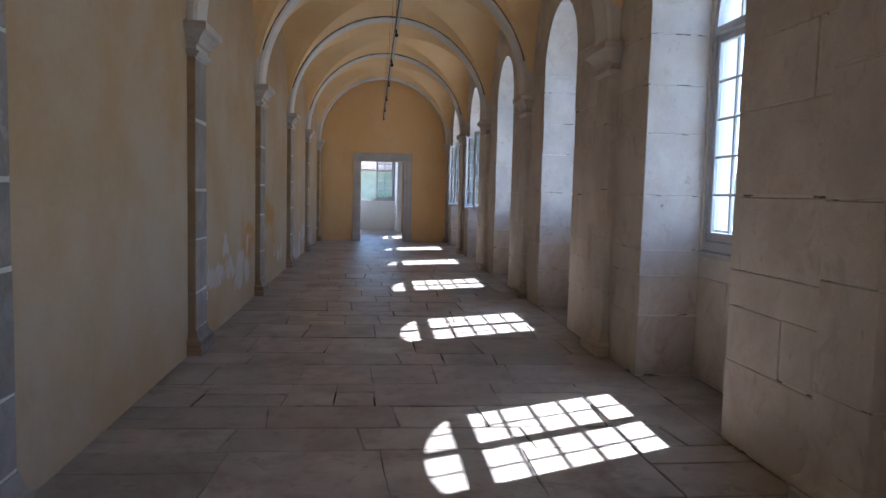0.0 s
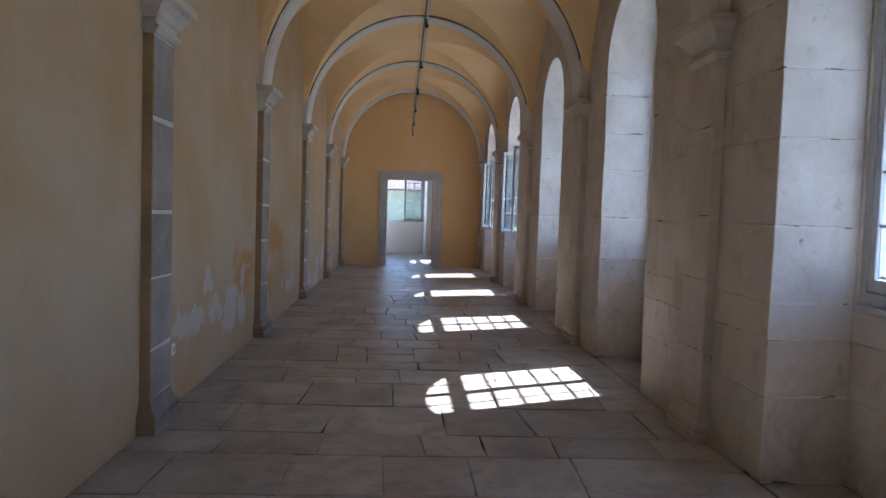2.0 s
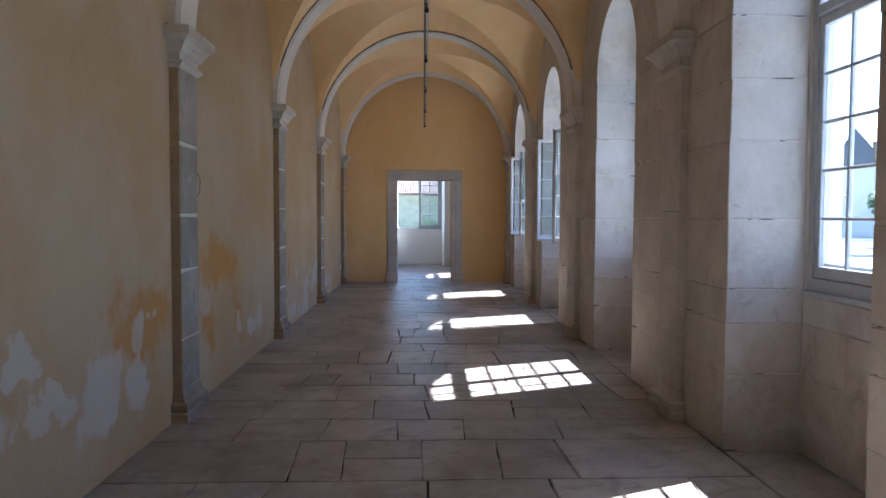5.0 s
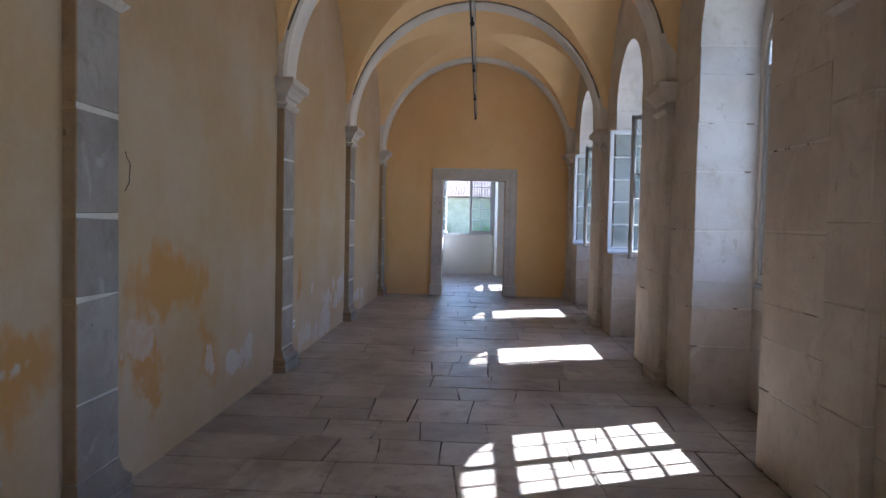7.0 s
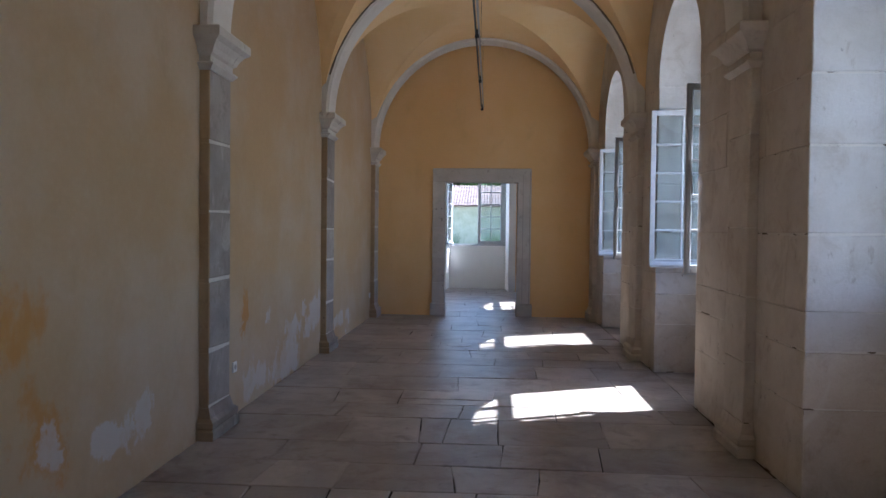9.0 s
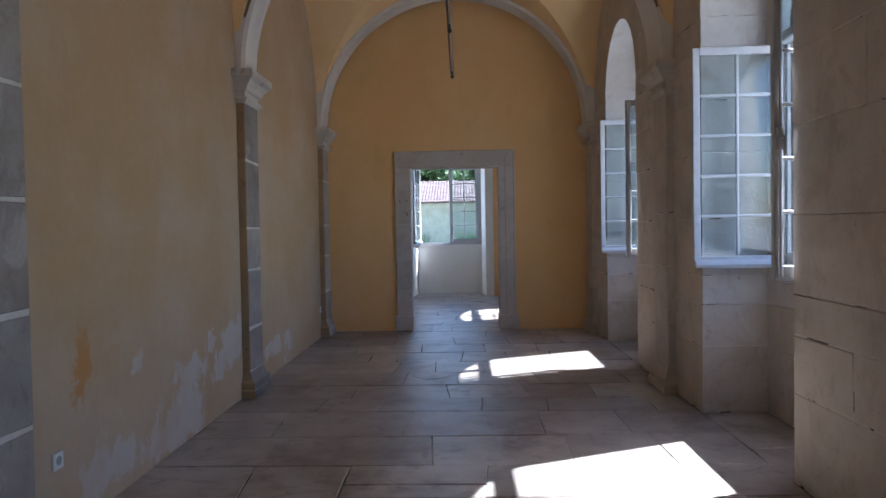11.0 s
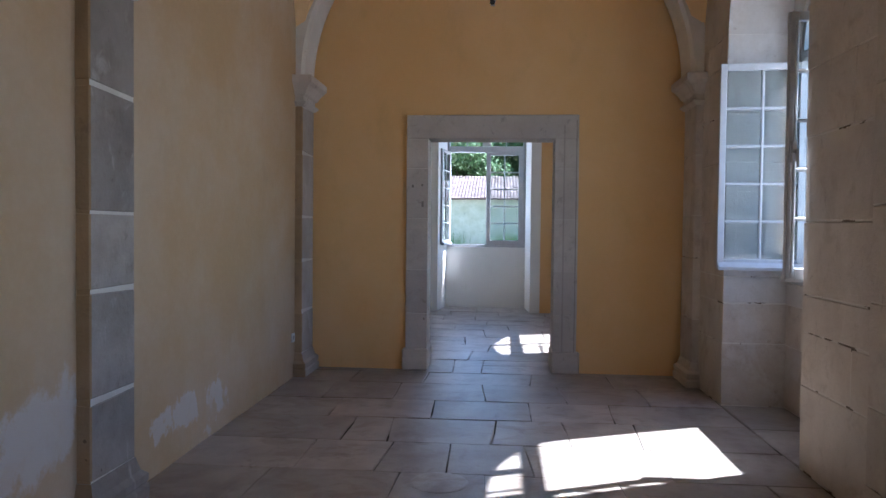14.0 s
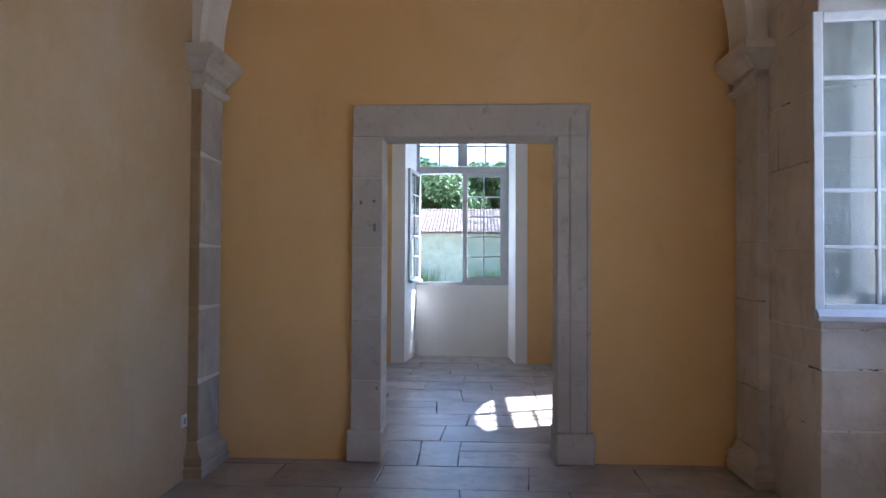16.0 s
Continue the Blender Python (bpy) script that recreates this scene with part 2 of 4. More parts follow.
stain(M_SLAB, 0.85, 0.50, 0.72, 0.80, (0.145, 0.108, 0.082), (1.6, 1, 1))
stain(M_SLAB, 2.3, 0.53, 0.66, 0.55, (0.20, 0.15, 0.115), (1, 1.5, 1), 0.9)
stain(M_SLAB, 1.4, 0.58, 0.72, 0.45, (0.37, 0.35, 0.335), (1, 1.3, 1), 0.7)
stain(M_SLAB, 7.0, 0.60, 0.70, 0.45, (0.11, 0.085, 0.068), (1, 1, 1), 0.8)
_n, _l = M_SLAB.node_tree.nodes, M_SLAB.node_tree.links
_l.new(math_node(_n, _l, 'ADD', 0.22, math_node(_n, _l, 'MULTIPLY', noise_tex(_n, _l, 3.0, 5, 0.6), 0.30)), _n["Principled BSDF"].inputs["Roughness"])
for _m in (M_ASHLAR, M_ASHLAR_LOW, M_PIER):
    stain(_m, 1.1, 0.48, 0.72, 0.32, (0.44, 0.34, 0.24), (1, 1, 0.8), 0.3)
    stain(_m, 3.4, 0.54, 0.68, 0.34, (0.36, 0.285, 0.215), (1, 1, 0.7), 0.8)
    stain(_m, 12.0, 0.62, 0.70, 0.40, (0.30, 0.24, 0.18), (1, 1, 0.6), 0.5)
stain(M_ASHLAR_LOW, 2.6, 0.50, 0.62, 0.45, (0.62, 0.58, 0.54), (1, 1, 0.8), 0.9)
stain(M_PIER, 2.1, 0.55, 0.68, 0.40, (0.66, 0.61, 0.55), (1, 1, 0.9), 0.7)
for _m in (M_PIL, M_PIL_PALE, M_CAP, M_DOOR):
    stain(_m, 4.2, 0.56, 0.68, 0.45, (0.50, 0.465, 0.43), (1, 1, 0.6), 0.9)
    stain(_m, 9.0, 0.58, 0.70, 0.40, (0.17, 0.14, 0.115), (1, 1, 0.7), 0.6)
M_PAINT = plain("white_window_paint", (0.50, 0.51, 0.53), 0.45, 0.0, 0.10, 14)
M_GLASS = glass("window_glass")
M_ALU = plain("dull_aluminium", (0.45, 0.45, 0.46), 0.4, 0.8, 0.1, 30)
M_IRON = plain("dark_iron", (0.05, 0.05, 0.05), 0.5, 0.7, 0.3, 30)
M_PLASTIC = plain("white_plastic", (0.7, 0.7, 0.68), 0.4, 0.0, 0.05, 30)
M_SOCKET = plain("grey_plastic", (0.32, 0.32, 0.32), 0.5, 0.0, 0.05, 30)
M_BLACK = plain("black_plastic", (0.02, 0.02, 0.022), 0.45, 0.0, 0.2, 30)
M_GROUND = stone("pale_gravel_ground", (0.43, 0.415, 0.385), (0.52, 0.50, 0.47), (0.25, 0.26, 0.18), 0.35, 0.95, 0.0, 0.5)
M_CHURCH = stone("pale_church_stone", (0.50, 0.48, 0.44), (0.60, 0.58, 0.54), (0.32, 0.31, 0.28), 0.5, 0.9, 0.03, 0.3)
M_RENDER = stone("old_grey_green_render", (0.25, 0.27, 0.19), (0.33, 0.345, 0.265), (0.15, 0.165, 0.13), 0.7, 0.95, 0.05, 0.3)
M_TILE = stone("pink_roof_tile", (0.19, 0.135, 0.118), (0.25, 0.19, 0.17), (0.16, 0.13, 0.115), 0.6, 0.9, 0.25, 0.3)
_n, _l = M_TILE.node_tree.nodes, M_TILE.node_tree.links
_p = _n["Principled BSDF"]
_geo = _n.new("ShaderNodeNewGeometry")
_src = _p.inputs["Base Color"].links[0].from_socket
_l.new(mix_rgb(_n, _l, math_node(_n, _l, 'MULTIPLY', ramp(_n, _l, _geo.outputs["Random Per Island"], 0.2, 1.0), 0.75), _src, (0.085, 0.068, 0.06)), _p.inputs["Base Color"])
M_ARCH_SHADE = plain("arch_shade_line", (0.26, 0.21, 0.16), 0.9, 0.0, 0.4, 3)
M_SLATE = plain("blue_slate", (0.025, 0.035, 0.06), 0.5, 0.0, 0.3, 3)
M_LEAF = stone("tree_leaf", (0.05, 0.10, 0.03), (0.09, 0.16, 0.05), (0.03, 0.06, 0.02), 0.5, 0.6, 0.2, 0.1)
M_BARK = stone("tree_bark", (0.10, 0.08, 0.06), (0.15, 0.12, 0.09), (0.05, 0.04, 0.03), 0.5, 0.9, 0.0, 0.6)


# ---- mesh helpers ----
def link(name, bm, material, parent=None, label="", smooth=False):
    bmesh.ops.recalc_face_normals(bm, faces=bm.faces[:])
    me = bpy.data.meshes.new(name)
    bm.to_mesh(me)
    bm.free()
    me.materials.append(material)
    if smooth:
        for f in me.polygons:
            f.use_smooth = True
    ob = new(name, me)
    if parent:
        ob.parent = parent
    if label:
        ob["label"] = label
    return ob


def part(name, bm, material, parent, label="", smooth=False):
    return link(name, bm, material, parent, label, smooth)


def thing(name, label, category, group="", kind="", m=None):
    e = new(name)
    if m is not None:
        e.matrix_world = m
    return tagged(e, label, category, group, kind)


def add_box(bm, x0, x1, y0, y1, z0, z1):
    v = [bm.verts.new(c) for c in ((x0, y0, z0), (x1, y0, z0), (x1, y1, z0), (x0, y1, z0), (x0, y0, z1), (x1, y0, z1), (x1, y1, z1), (x0, y1, z1))]
    for q in ((3, 2, 1, 0), (4, 5, 6, 7), (0, 1, 5, 4), (1, 2, 6, 5), (2, 3, 7, 6), (3, 0, 4, 7)):
        bm.faces.new([v[i] for i in q])
    return v


def box(x0, x1, y0, y1, z0, z1, bevel=0.0, jitter=0.0, jz=0.0):
    bm = bmesh.new()
    v = add_box(bm, x0, x1, y0, y1, z0, z1)
    if jitter:
        for q in v:
            q.co += Vector([random.uniform(-jitter, jitter) for _ in range(3)])
            q.co.z += random.uniform(-jz, jz)
    if bevel:
        bmesh.ops.bevel(bm, geom=bm.edges[:], offset=bevel, segments=1, affect='EDGES')
    return bm


def add_arch_wall(bm, x0, x1, y0, y1, z0, z1, yc, half, zs, rise, n=20):
    """A wall slab across x0..x1 with a round-headed opening whose sides rise from z0 to zs."""
    add_box(bm, x0, x1, y0, yc - half, z0, z1)
    add_box(bm, x0, x1, yc + half, y1, z0, z1)
    pts = [(yc - half * math.cos(math.pi * i / n), zs + rise * math.sin(math.pi * i / n)) for i in range(n + 1)]
    rows = [[bm.verts.new(c) for c in ((x0, y, z), (x1, y, z), (x1, y, z1), (x0, y, z1))] for y, z in pts]
    for a, b in zip(rows, rows[1:]):
        for i in range(4):
            j = (i + 1) % 4
            bm.faces.new((a[i], a[j], b[j], b[i]))


def loft(rings):
    """Rectangular rings (x0, x1, y0, y1, z) joined from the bottom up."""
    bm = bmesh.new()
    vs = [[bm.verts.new(c) for c in ((x0, y0, z), (x1, y0, z), (x1, y1, z), (x0, y1, z))] for x0, x1, y0, y1, z in rings]
    for a, b in zip(vs, vs[1:]):
        for i in range(4):
            j = (i + 1) % 4
            bm.faces.new((a[i], a[j], b[j], b[i]))
    bm.faces.new(vs[0][::-1])
    bm.faces.new(vs[-1])
    return bm


def add_tube(bm, a, b, r, r2=None, n=8):
    a, b = Vector(a), Vector(b)
    q = (b - a).to_track_quat('Z', 'Y').to_matrix()
    r2 = r if r2 is None else r2
    ra, rb = [], []
    for i in range(n):
        c, s = math.cos(2 * math.pi * i / n), math.sin(2 * math.pi * i / n)
        ra.append(bm.verts.new(a + q @ Vector((c * r, s * r, 0))))
        rb.append(bm.verts.new(b + q @ Vector((c * r2, s * r2, 0))))
    for i in range(n):
        j = (i + 1) % n
        bm.faces.new((ra[i], ra[j], rb[j], rb[i]))
    bm.faces.new(ra[::-1])
    bm.faces.new(rb)


def doorway_wall(x0, a, b, x1, zd, z1, y0, y1):
    """A wall slab across x0..x1 with an opening a..b up to zd."""
    bm = bmesh.new()
    g = {}
    for i, x in enumerate((x0, a, b, x1)):
        for j, z in enumerate((0, zd, z1)):
            for k, y in enumerate((y0, y1)):
                g[i, j, k] = bm.verts.new((x, y, z))
    for i, j in ((0, 0), (0, 1), (1, 1), (2, 0), (2, 1)):
        for k in (0, 1):
            bm.faces.new((g[i, j, k], g[i + 1, j, k], g[i + 1, j + 1, k], g[i, j + 1, k]))
    rim = [(0, 0), (1, 0), (1, 1), (2, 1), (2, 0), (3, 0), (3, 1), (3, 2), (2, 2), (1, 2), (0, 2), (0, 1)]
    for p, q in zip(rim, rim[1:] + rim[:1]):
        bm.faces.new((g[(*p, 0)], g[(*q, 0)], g[(*q, 1)], g[(*p, 1)]))
    return bm


# ---- shell: floor bed, walls, vault ----
floor = tagged(link("floor", box(XL - 0.3, X_WIN + 0.1, BACK_Y, ROOM_Y + 0.8, -0.30, -0.0085), M_JOINT),
               "worn grey limestone flagstone floor with dark open joints", "floor", kind="structure")
wall_left = tagged(link("wall_left", box(XL - 0.5, XL, BACK_Y, ROOM_Y + 0.9, -0.3, 5.4), M_OCHRE_DIM),
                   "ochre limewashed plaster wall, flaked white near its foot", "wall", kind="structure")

bm = bmesh.new()
edges_y = [BACK_Y] + [(a + b) / 2 for a, b in zip(NICHE_Y, NICHE_Y[1:])] + [ROOM_Y + 0.9]
for yc, wc, oc, hn, hw, y0, y1 in zip(NICHE_Y, WIN_Y, OUT_Y, NICHE_H, HALF_W, edges_y, edges_y[1:]):
    add_arch_wall(bm, XR + 0.005, X_WIN, y0, y1, -0.3, 5.4, yc, hn + 0.005, NICHE_SPRING, hn, 28)
    add_arch_wall(bm, X_WIN + 0.001, X_WIN + 0.13, y0, y1, 1.02, 5.4, wc, hw, 2.85, 0.64, 24)
    add_arch_wall(bm, X_WIN + 0.131, X_OUT, y0, y1, 1.02, 5.4, oc, hw + 0.11, 2.87, 0.59, 24)
    add_box(bm, X_WIN + 0.005, X_OUT, y0, y1, -0.3, 1.02)
wall_right = tagged(link("wall_right", bm, M_MORTAR), "whitewashed limestone wall with deep round-headed window niches", "wall", kind="structure")

# end wall with its doorway
DX0, DX1, DZ = -0.63, 0.628, 2.335
bm = doorway_wall(XL, DX0 - 0.10, DX1 + 0.10, XR, DZ + 0.10, 5.4, END_Y, END_Y + END_T)
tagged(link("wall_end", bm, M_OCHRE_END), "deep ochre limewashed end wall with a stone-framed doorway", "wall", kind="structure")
tagged(link("wall_back", box(XL, XR, BACK_Y - 0.4, BACK_Y, -0.3, 5.4), M_OCHRE_DIM), "plain ochre plaster wall", "wall", kind="structure")

# groin vault
bm = bmesh.new()
N = 18
RV = 1.915
for k in range(-6, 1):
    yc = 17.6 + PIL_W + (BAY - PIL_W) / 2 + BAY * k
    hy = (BAY - PIL_W) / 2 + 0.08
    grid = {}
    for i in range(2 * N + 1):
        for j in range(2 * N + 1):
            a, b = math.pi * i / (2 * N), math.pi * j / (2 * N)
            grid[i, j] = bm.verts.new((-RV * math.cos(a) + 0.015, yc - hy * math.cos(b), SPRING + RV * max(math.sin(a), math.sin(b)) - 0.02))
    for i in range(2 * N):
        for j in range(2 * N):
            q = [grid[i, j], grid[i + 1, j], grid[i + 1, j + 1], grid[i, j + 1]]
            if (i < N) == (j < N):
                bm.faces.new((q[0], q[1], q[2])), bm.faces.new((q[0], q[2], q[3]))
            else:
                bm.faces.new((q[0], q[1], q[3])), bm.faces.new((q[1], q[2], q[3]))
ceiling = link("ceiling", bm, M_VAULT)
tagged(ceiling, "ochre limewashed groin vault", "ceiling", kind="structure")
sol = ceiling.modifiers.new("thickness", 'SOLIDIFY')
sol.thickness, sol.offset = 0.12, 0
tagged(link("roof_slab", box(XL - 0.5, X_OUT, BACK_Y - 0.4, ROOM_Y + 0.9, 5.4, 5.7), M_MORTAR), "plain slab over the vault", "roof", kind="structure")
tagged(link("room_ceiling", box(XL, XR, END_Y + END_T, ROOM_Y, 4.3, 4.5), M_WHITE), "plain white plaster ceiling", "ceiling", kind="structure")

# transverse arches
for k, y0 in enumerate(PIL_Y):
    bm = bmesh.new()
    y1 = y0 + PIL_W
    n = 48
    rings = []
    for i in range(n + 1):
        a = math.pi * i / n
        c, s = math.cos(a), math.sin(a)
        ri, ro = 1.80, 1.96
        ring = []
        for r, y in ((ri, y0 + 0.03), (ri + 0.03, y0), (ro, y0), (ro, y1), (ri + 0.03, y1), (ri, y1 - 0.03)):
            ring.append(bm.verts.new((-r * c + 0.015, y, SPRING + r * s)))
        rings.append(ring)
    for a, b in zip(rings, rings[1:]):
        for i in range(6):
            j = (i + 1) % 6
            bm.faces.new((a[i], a[j], b[j], b[i]))
    arch = tagged(link("transverse_arch", bm, M_RIB), "pale dressed limestone transverse arch under the vault", "arch", "arches of the vault", "structure")
    # dark strip standing in for the shadow line between arch and vault
    bm = bmesh.new()
    rings = []
    for i in range(4, n - 3):
        c, s = math.cos(math.pi * i / n), math.sin(math.pi * i / n)
        w = 0.004 * math.sin(2.3 * i + k)
        rings.append([bm.verts.new((-r * c + 0.015, y, SPRING - 0.02 + r * s)) for r, y in ((1.836 + w, y0 - 0.004), (1.858, y0 - 0.004), (1.858, y0 + 0.02), (1.836 + w, y0 + 0.02))])
    for a, b in zip(rings, rings[1:]):
        for i in range(4):
            j = (i + 1) % 4
            bm.faces.new((a[i], a[j], b[j], b[i]))
    if y0 < 20:
        part("shade_line", bm, M_ARCH_SHADE, arch, "dark strip drawn as the shadow line along the outer edge")
    else:
        bm.free()

# doorway surround
door = thing("door_1", "pale limestone doorway surround, open, no leaf", "doorway", kind="structure", m=pose(0, 0, 0))
for x0, x1, o in ((-0.85, DX0, 1), (DX1, 0.863, -1)):
    z = 0.22
    for h in (0.36, 0.44, 0.52, 0.50, DZ - 2.04):
        part("jamb_stone", box(x0, x1, END_Y - 0.035, END_Y + END_T + 0.03, z + 0.0015, z + h - 0.0015, 0.004, 0.001), M_DOOR, door)
        z += h
    part("joint", box(x0 + 0.003, x1 - 0.003, END_Y - 0.032, END_Y + END_T + 0.027, 0.1, DZ), M_LIME, door)
    part("plinth", box(x0 - 0.03 if o > 0 else x0 - 0.012, x1 + 0.012 if o > 0 else x1 + 0.03, END_Y - 0.065, END_Y + END_T + 0.05, 0, 0.22, 0.012), M_DOOR, door)
part("lintel", box(-0.85, 0.863, END_Y - 0.035, END_Y + END_T + 0.03, DZ, 2.572, 0.008, 0.002), M_DOOR, door)
part("jamb_fillet", box(DX1 + 0.085, DX1 + 0.10, END_Y - 0.043, END_Y - 0.03, 0.22, 2.47), M_PIL_PALE, door)
part("jamb_fillet", box(0.835, 0.845, END_Y - 0.041, END_Y - 0.03, 0.22, 2.52), M_PIL_PALE, door)

# ---- windows ----
def casement(parent, hinge_y, side, angle, z0, z1, width, st=0.052):
    """One leaf, hinged at hinge_y; side +1 reaches to higher y. angle opens it into the room (-x)."""
    def rail(bm, y0, y1, za, zb, t=0.042):
        a, b = sorted((side * y0, side * y1))
        add_box(bm, -t / 2, t / 2, a, b, za, zb)
    top, bot, bar = 0.055, 0.075, 0.022
    bm = bmesh.new()
    rail(bm, 0, st, z0, z1), rail(bm, width - st, width, z0, z1)
    rail(bm, st, width - st, z1 - top, z1), rail(bm, st, width - st, z0, z0 + bot)
    bmesh.ops.bevel(bm, geom=[e for e in bm.edges], offset=0.005, segments=1, affect='EDGES')
    leaf = part("casement", bm, M_PAINT, parent, "white painted casement leaf with small panes")
    leaf.matrix_basis = pose(0.0, hinge_y, 0, 0, 0, angle)
    mid = width / 2
    gz = [z0 + bot + (z1 - top - z0 - bot) * i / 5 for i in range(6)]
    part("glazing_bar", _bar(side, mid - bar / 2, mid + bar / 2, gz[0], gz[-1]), M_PAINT, leaf)
    for zc in gz[1:-1]:
        part("glazing_bar", _bar(side, st, width - st, zc - bar / 2, zc + bar / 2, 0.026), M_PAINT, leaf)
    for i in range(5):
        for a, b in ((st, mid), (mid, width - st)):
            bm = bmesh.new()
            y0, y1 = sorted((side * a, side * b))
            add_box(bm, 0.001, 0.005, y0, y1, gz[i], gz[i + 1])
            part("pane", bm, M_GLASS, leaf).visible_shadow = False
    bm = bmesh.new()
    for zz in (z0 + 0.18, (z0 + z1) / 2, z1 - 0.16):
        add_tube(bm, (-0.026, side * 0.004, zz - 0.045), (-0.026, side * 0.004, zz + 0.045), 0.008)
    part("hinge", bm, M_PAINT, leaf)
    y0, y1 = sorted((side * 0.008, side * (width - 0.008)))
    part("drip_rail", loft([(0.0, 0.05, y0, y1, z0 - 0.012), (0.0, 0.058, y0, y1, z0 + 0.012), (0.0, 0.045, y0, y1, z0 + 0.03), (0.0, 0.024, y0, y1, z0 + 0.048)]), M_PAINT, leaf)
    return leaf


def _bar(side, a, b, z0, z1, t=0.03):
    y0, y1 = sorted((side * a, side * b))
    bm = bmesh.new()
    add_box(bm, -t / 2, t / 2, y0, y1, z0, z1)
    bmesh.ops.bevel(bm, geom=bm.edges[:], offset=0.006, segments=1, affect='EDGES')
    return bm


def arch_strip(bm, x0, x1, half, zs, rise, w, n=18):
    pts = []
    for i in range(n + 1):
        a = math.pi * i / n
        c, s = math.cos(a), math.sin(a)
        pts.append(((-half * c, zs + rise * s), (-(half - w) * c, zs + (rise - w) * s)))
    rows = [[bm.verts.new(p) for p in ((x0, o[0], o[1]), (x1, o[0], o[1]), (x1, q[0], q[1]), (x0, q[0], q[1]))] for o, q in pts]
    for a, b in zip(rows, rows[1:]):
        for i in range(4):
            j = (i + 1) % 4
            bm.faces.new((a[i], a[j], b[j], b[i]))


def make_window(name, m, half, near_angle, far_angle, label):
    """Local axes: x out of the building, y along the wall, z up."""
    w = thing(name, label, "window", "tall casement windows", "structure", m)
    bm = bmesh.new()
    add_box(bm, -0.03, 0.05, -half, -half + 0.05, 1.06, 2.86)
    add_box(bm, -0.03, 0.05, half - 0.05, half, 1.06, 2.86)
    add_box(bm, -0.03, 0.05, -half + 0.05, half - 0.05, 1.06, 1.135)
    add_box(bm, 0.026, 0.05, -half + 0.05, half - 0.05, 1.135, 1.235)
    add_box(bm, 0.026, 0.05, half - 0.085, half - 0.05, 1.235, 2.774)
    arch_strip(bm, -0.03, 0.05, half, 2.86, 0.63, 0.06)
    part("window_frame", bm, M_PAINT, w)
    part("transom", box(-0.045, 0.05, -half + 0.05, half - 0.05, 2.775, 2.85, 0.01), M_PAINT, w)
    part("fanlight_mullion", box(-0.03, 0.04, -0.04, 0.04, 2.862, 3.44, 0.006), M_PAINT, w)
    for y in (-0.30, 0.30):
        part("glazing_bar", box(-0.012, 0.012, y - 0.012, y + 0.012, 2.862, 3.37), M_PAINT, w)
    bm = bmesh.new()
    n = 16
    top = [(-(half - 0.055) * math.cos(math.pi * i / n), 2.86 + 0.575 * math.sin(math.pi * i / n)) for i in range(n + 1)]
    a = [bm.verts.new((0.001, y, z)) for y, z in top]
    b = [bm.verts.new((0.005, y, z)) for y, z in top]
    bm.faces.new(a), bm.faces.new(b[::-1])
    for i in range(n + 1):
        j = (i + 1) % (n + 1)
        bm.faces.new((a[i], a[j], b[j], b[i]))
    part("fanlight_pane", bm, M_GLASS, w).visible_shadow = False
    part("window_sill", box(-0.065, 0.05, -half - 0.01, half + 0.01, 1.022, 1.058, 0.008), M_PAINT, w)
    lw = half - 0.05
    near = casement(w, -half + 0.05, 1, near_angle, 1.14, 2.77, lw - 0.002)
    casement(w, half - 0.05, -1, -far_angle, 1.14, 2.77, lw - 0.002)
    bm = bmesh.new()
    add_tube(bm, (-0.036, lw - 0.03, 1.16), (-0.036, lw - 0.03, 2.72), 0.007)
    add_box(bm, -0.05, -0.021, lw - 0.045, lw - 0.015, 1.86, 1.98)
    add_tube(bm, (-0.05, lw - 0.03, 1.92), (-0.085, lw - 0.03, 1.92), 0.009)
    add_tube(bm, (-0.085, lw - 0.03, 1.93), (-0.085, lw - 0.035, 1.82), 0.011, 0.008)
    part("espagnolette", bm, M_PAINT, near, "white painted window bolt with a lever handle")
    return w


SHUT = "tall white painted casement window, shut, in a stone niche"
OPEN = "tall white painted casement window, both leaves standing open inwards"
for k, yc in enumerate(WIN_Y):
    a, b = {5: (92, 94), 6: (91, 95), 7: (0, 88)}.get(k, (0, 0))
    make_window("window_%d" % (k + 1), pose(X_WIN + 0.05, yc, 0), HALF_W[k], a, b, SHUT if not a else OPEN)

# ---- end room: white niche with its window ----
bm = doorway_wall(XL, -1.175, 0.785, XR, 3.86, 4.3, ROOM_Y, ROOM_Y + 1.1)
tagged(link("wall_room", bm, M_OCHRE_END), "ochre limewashed wall round a white window niche", "wall", kind="structure")
bm = bmesh.new()
NB = ROOM_Y + 0.80                 # back of the niche
for a, b, c in ((-1.175, -0.98, -0.89), (0.785, 0.615, 0.553)):
    lo = [bm.verts.new(q) for q in ((a, ROOM_Y - 0.004, 0), (b, ROOM_Y - 0.004, 0), (c, NB, 0), (c, NB + 0.30, 0), (a, NB + 0.30, 0))]
    hi = [bm.verts.new(q.co + Vector((0, 0, 3.66))) for q in lo]
    bm.faces.new(lo), bm.faces.new(hi)
    for i in range(5):
        j = (i + 1) % 5
        bm.faces.new((lo[i], lo[j], hi[j], hi[i]))
add_box(bm, -1.175, 0.785, ROOM_Y - 0.004, NB + 0.30, 3.66, 3.86)
add_box(bm, -0.89, 0.553, NB, NB + 0.30, 0, 1.10)
tagged(link("window_niche", bm, M_WHITE), "white limewashed splayed window niche", "window niche", kind="structure")


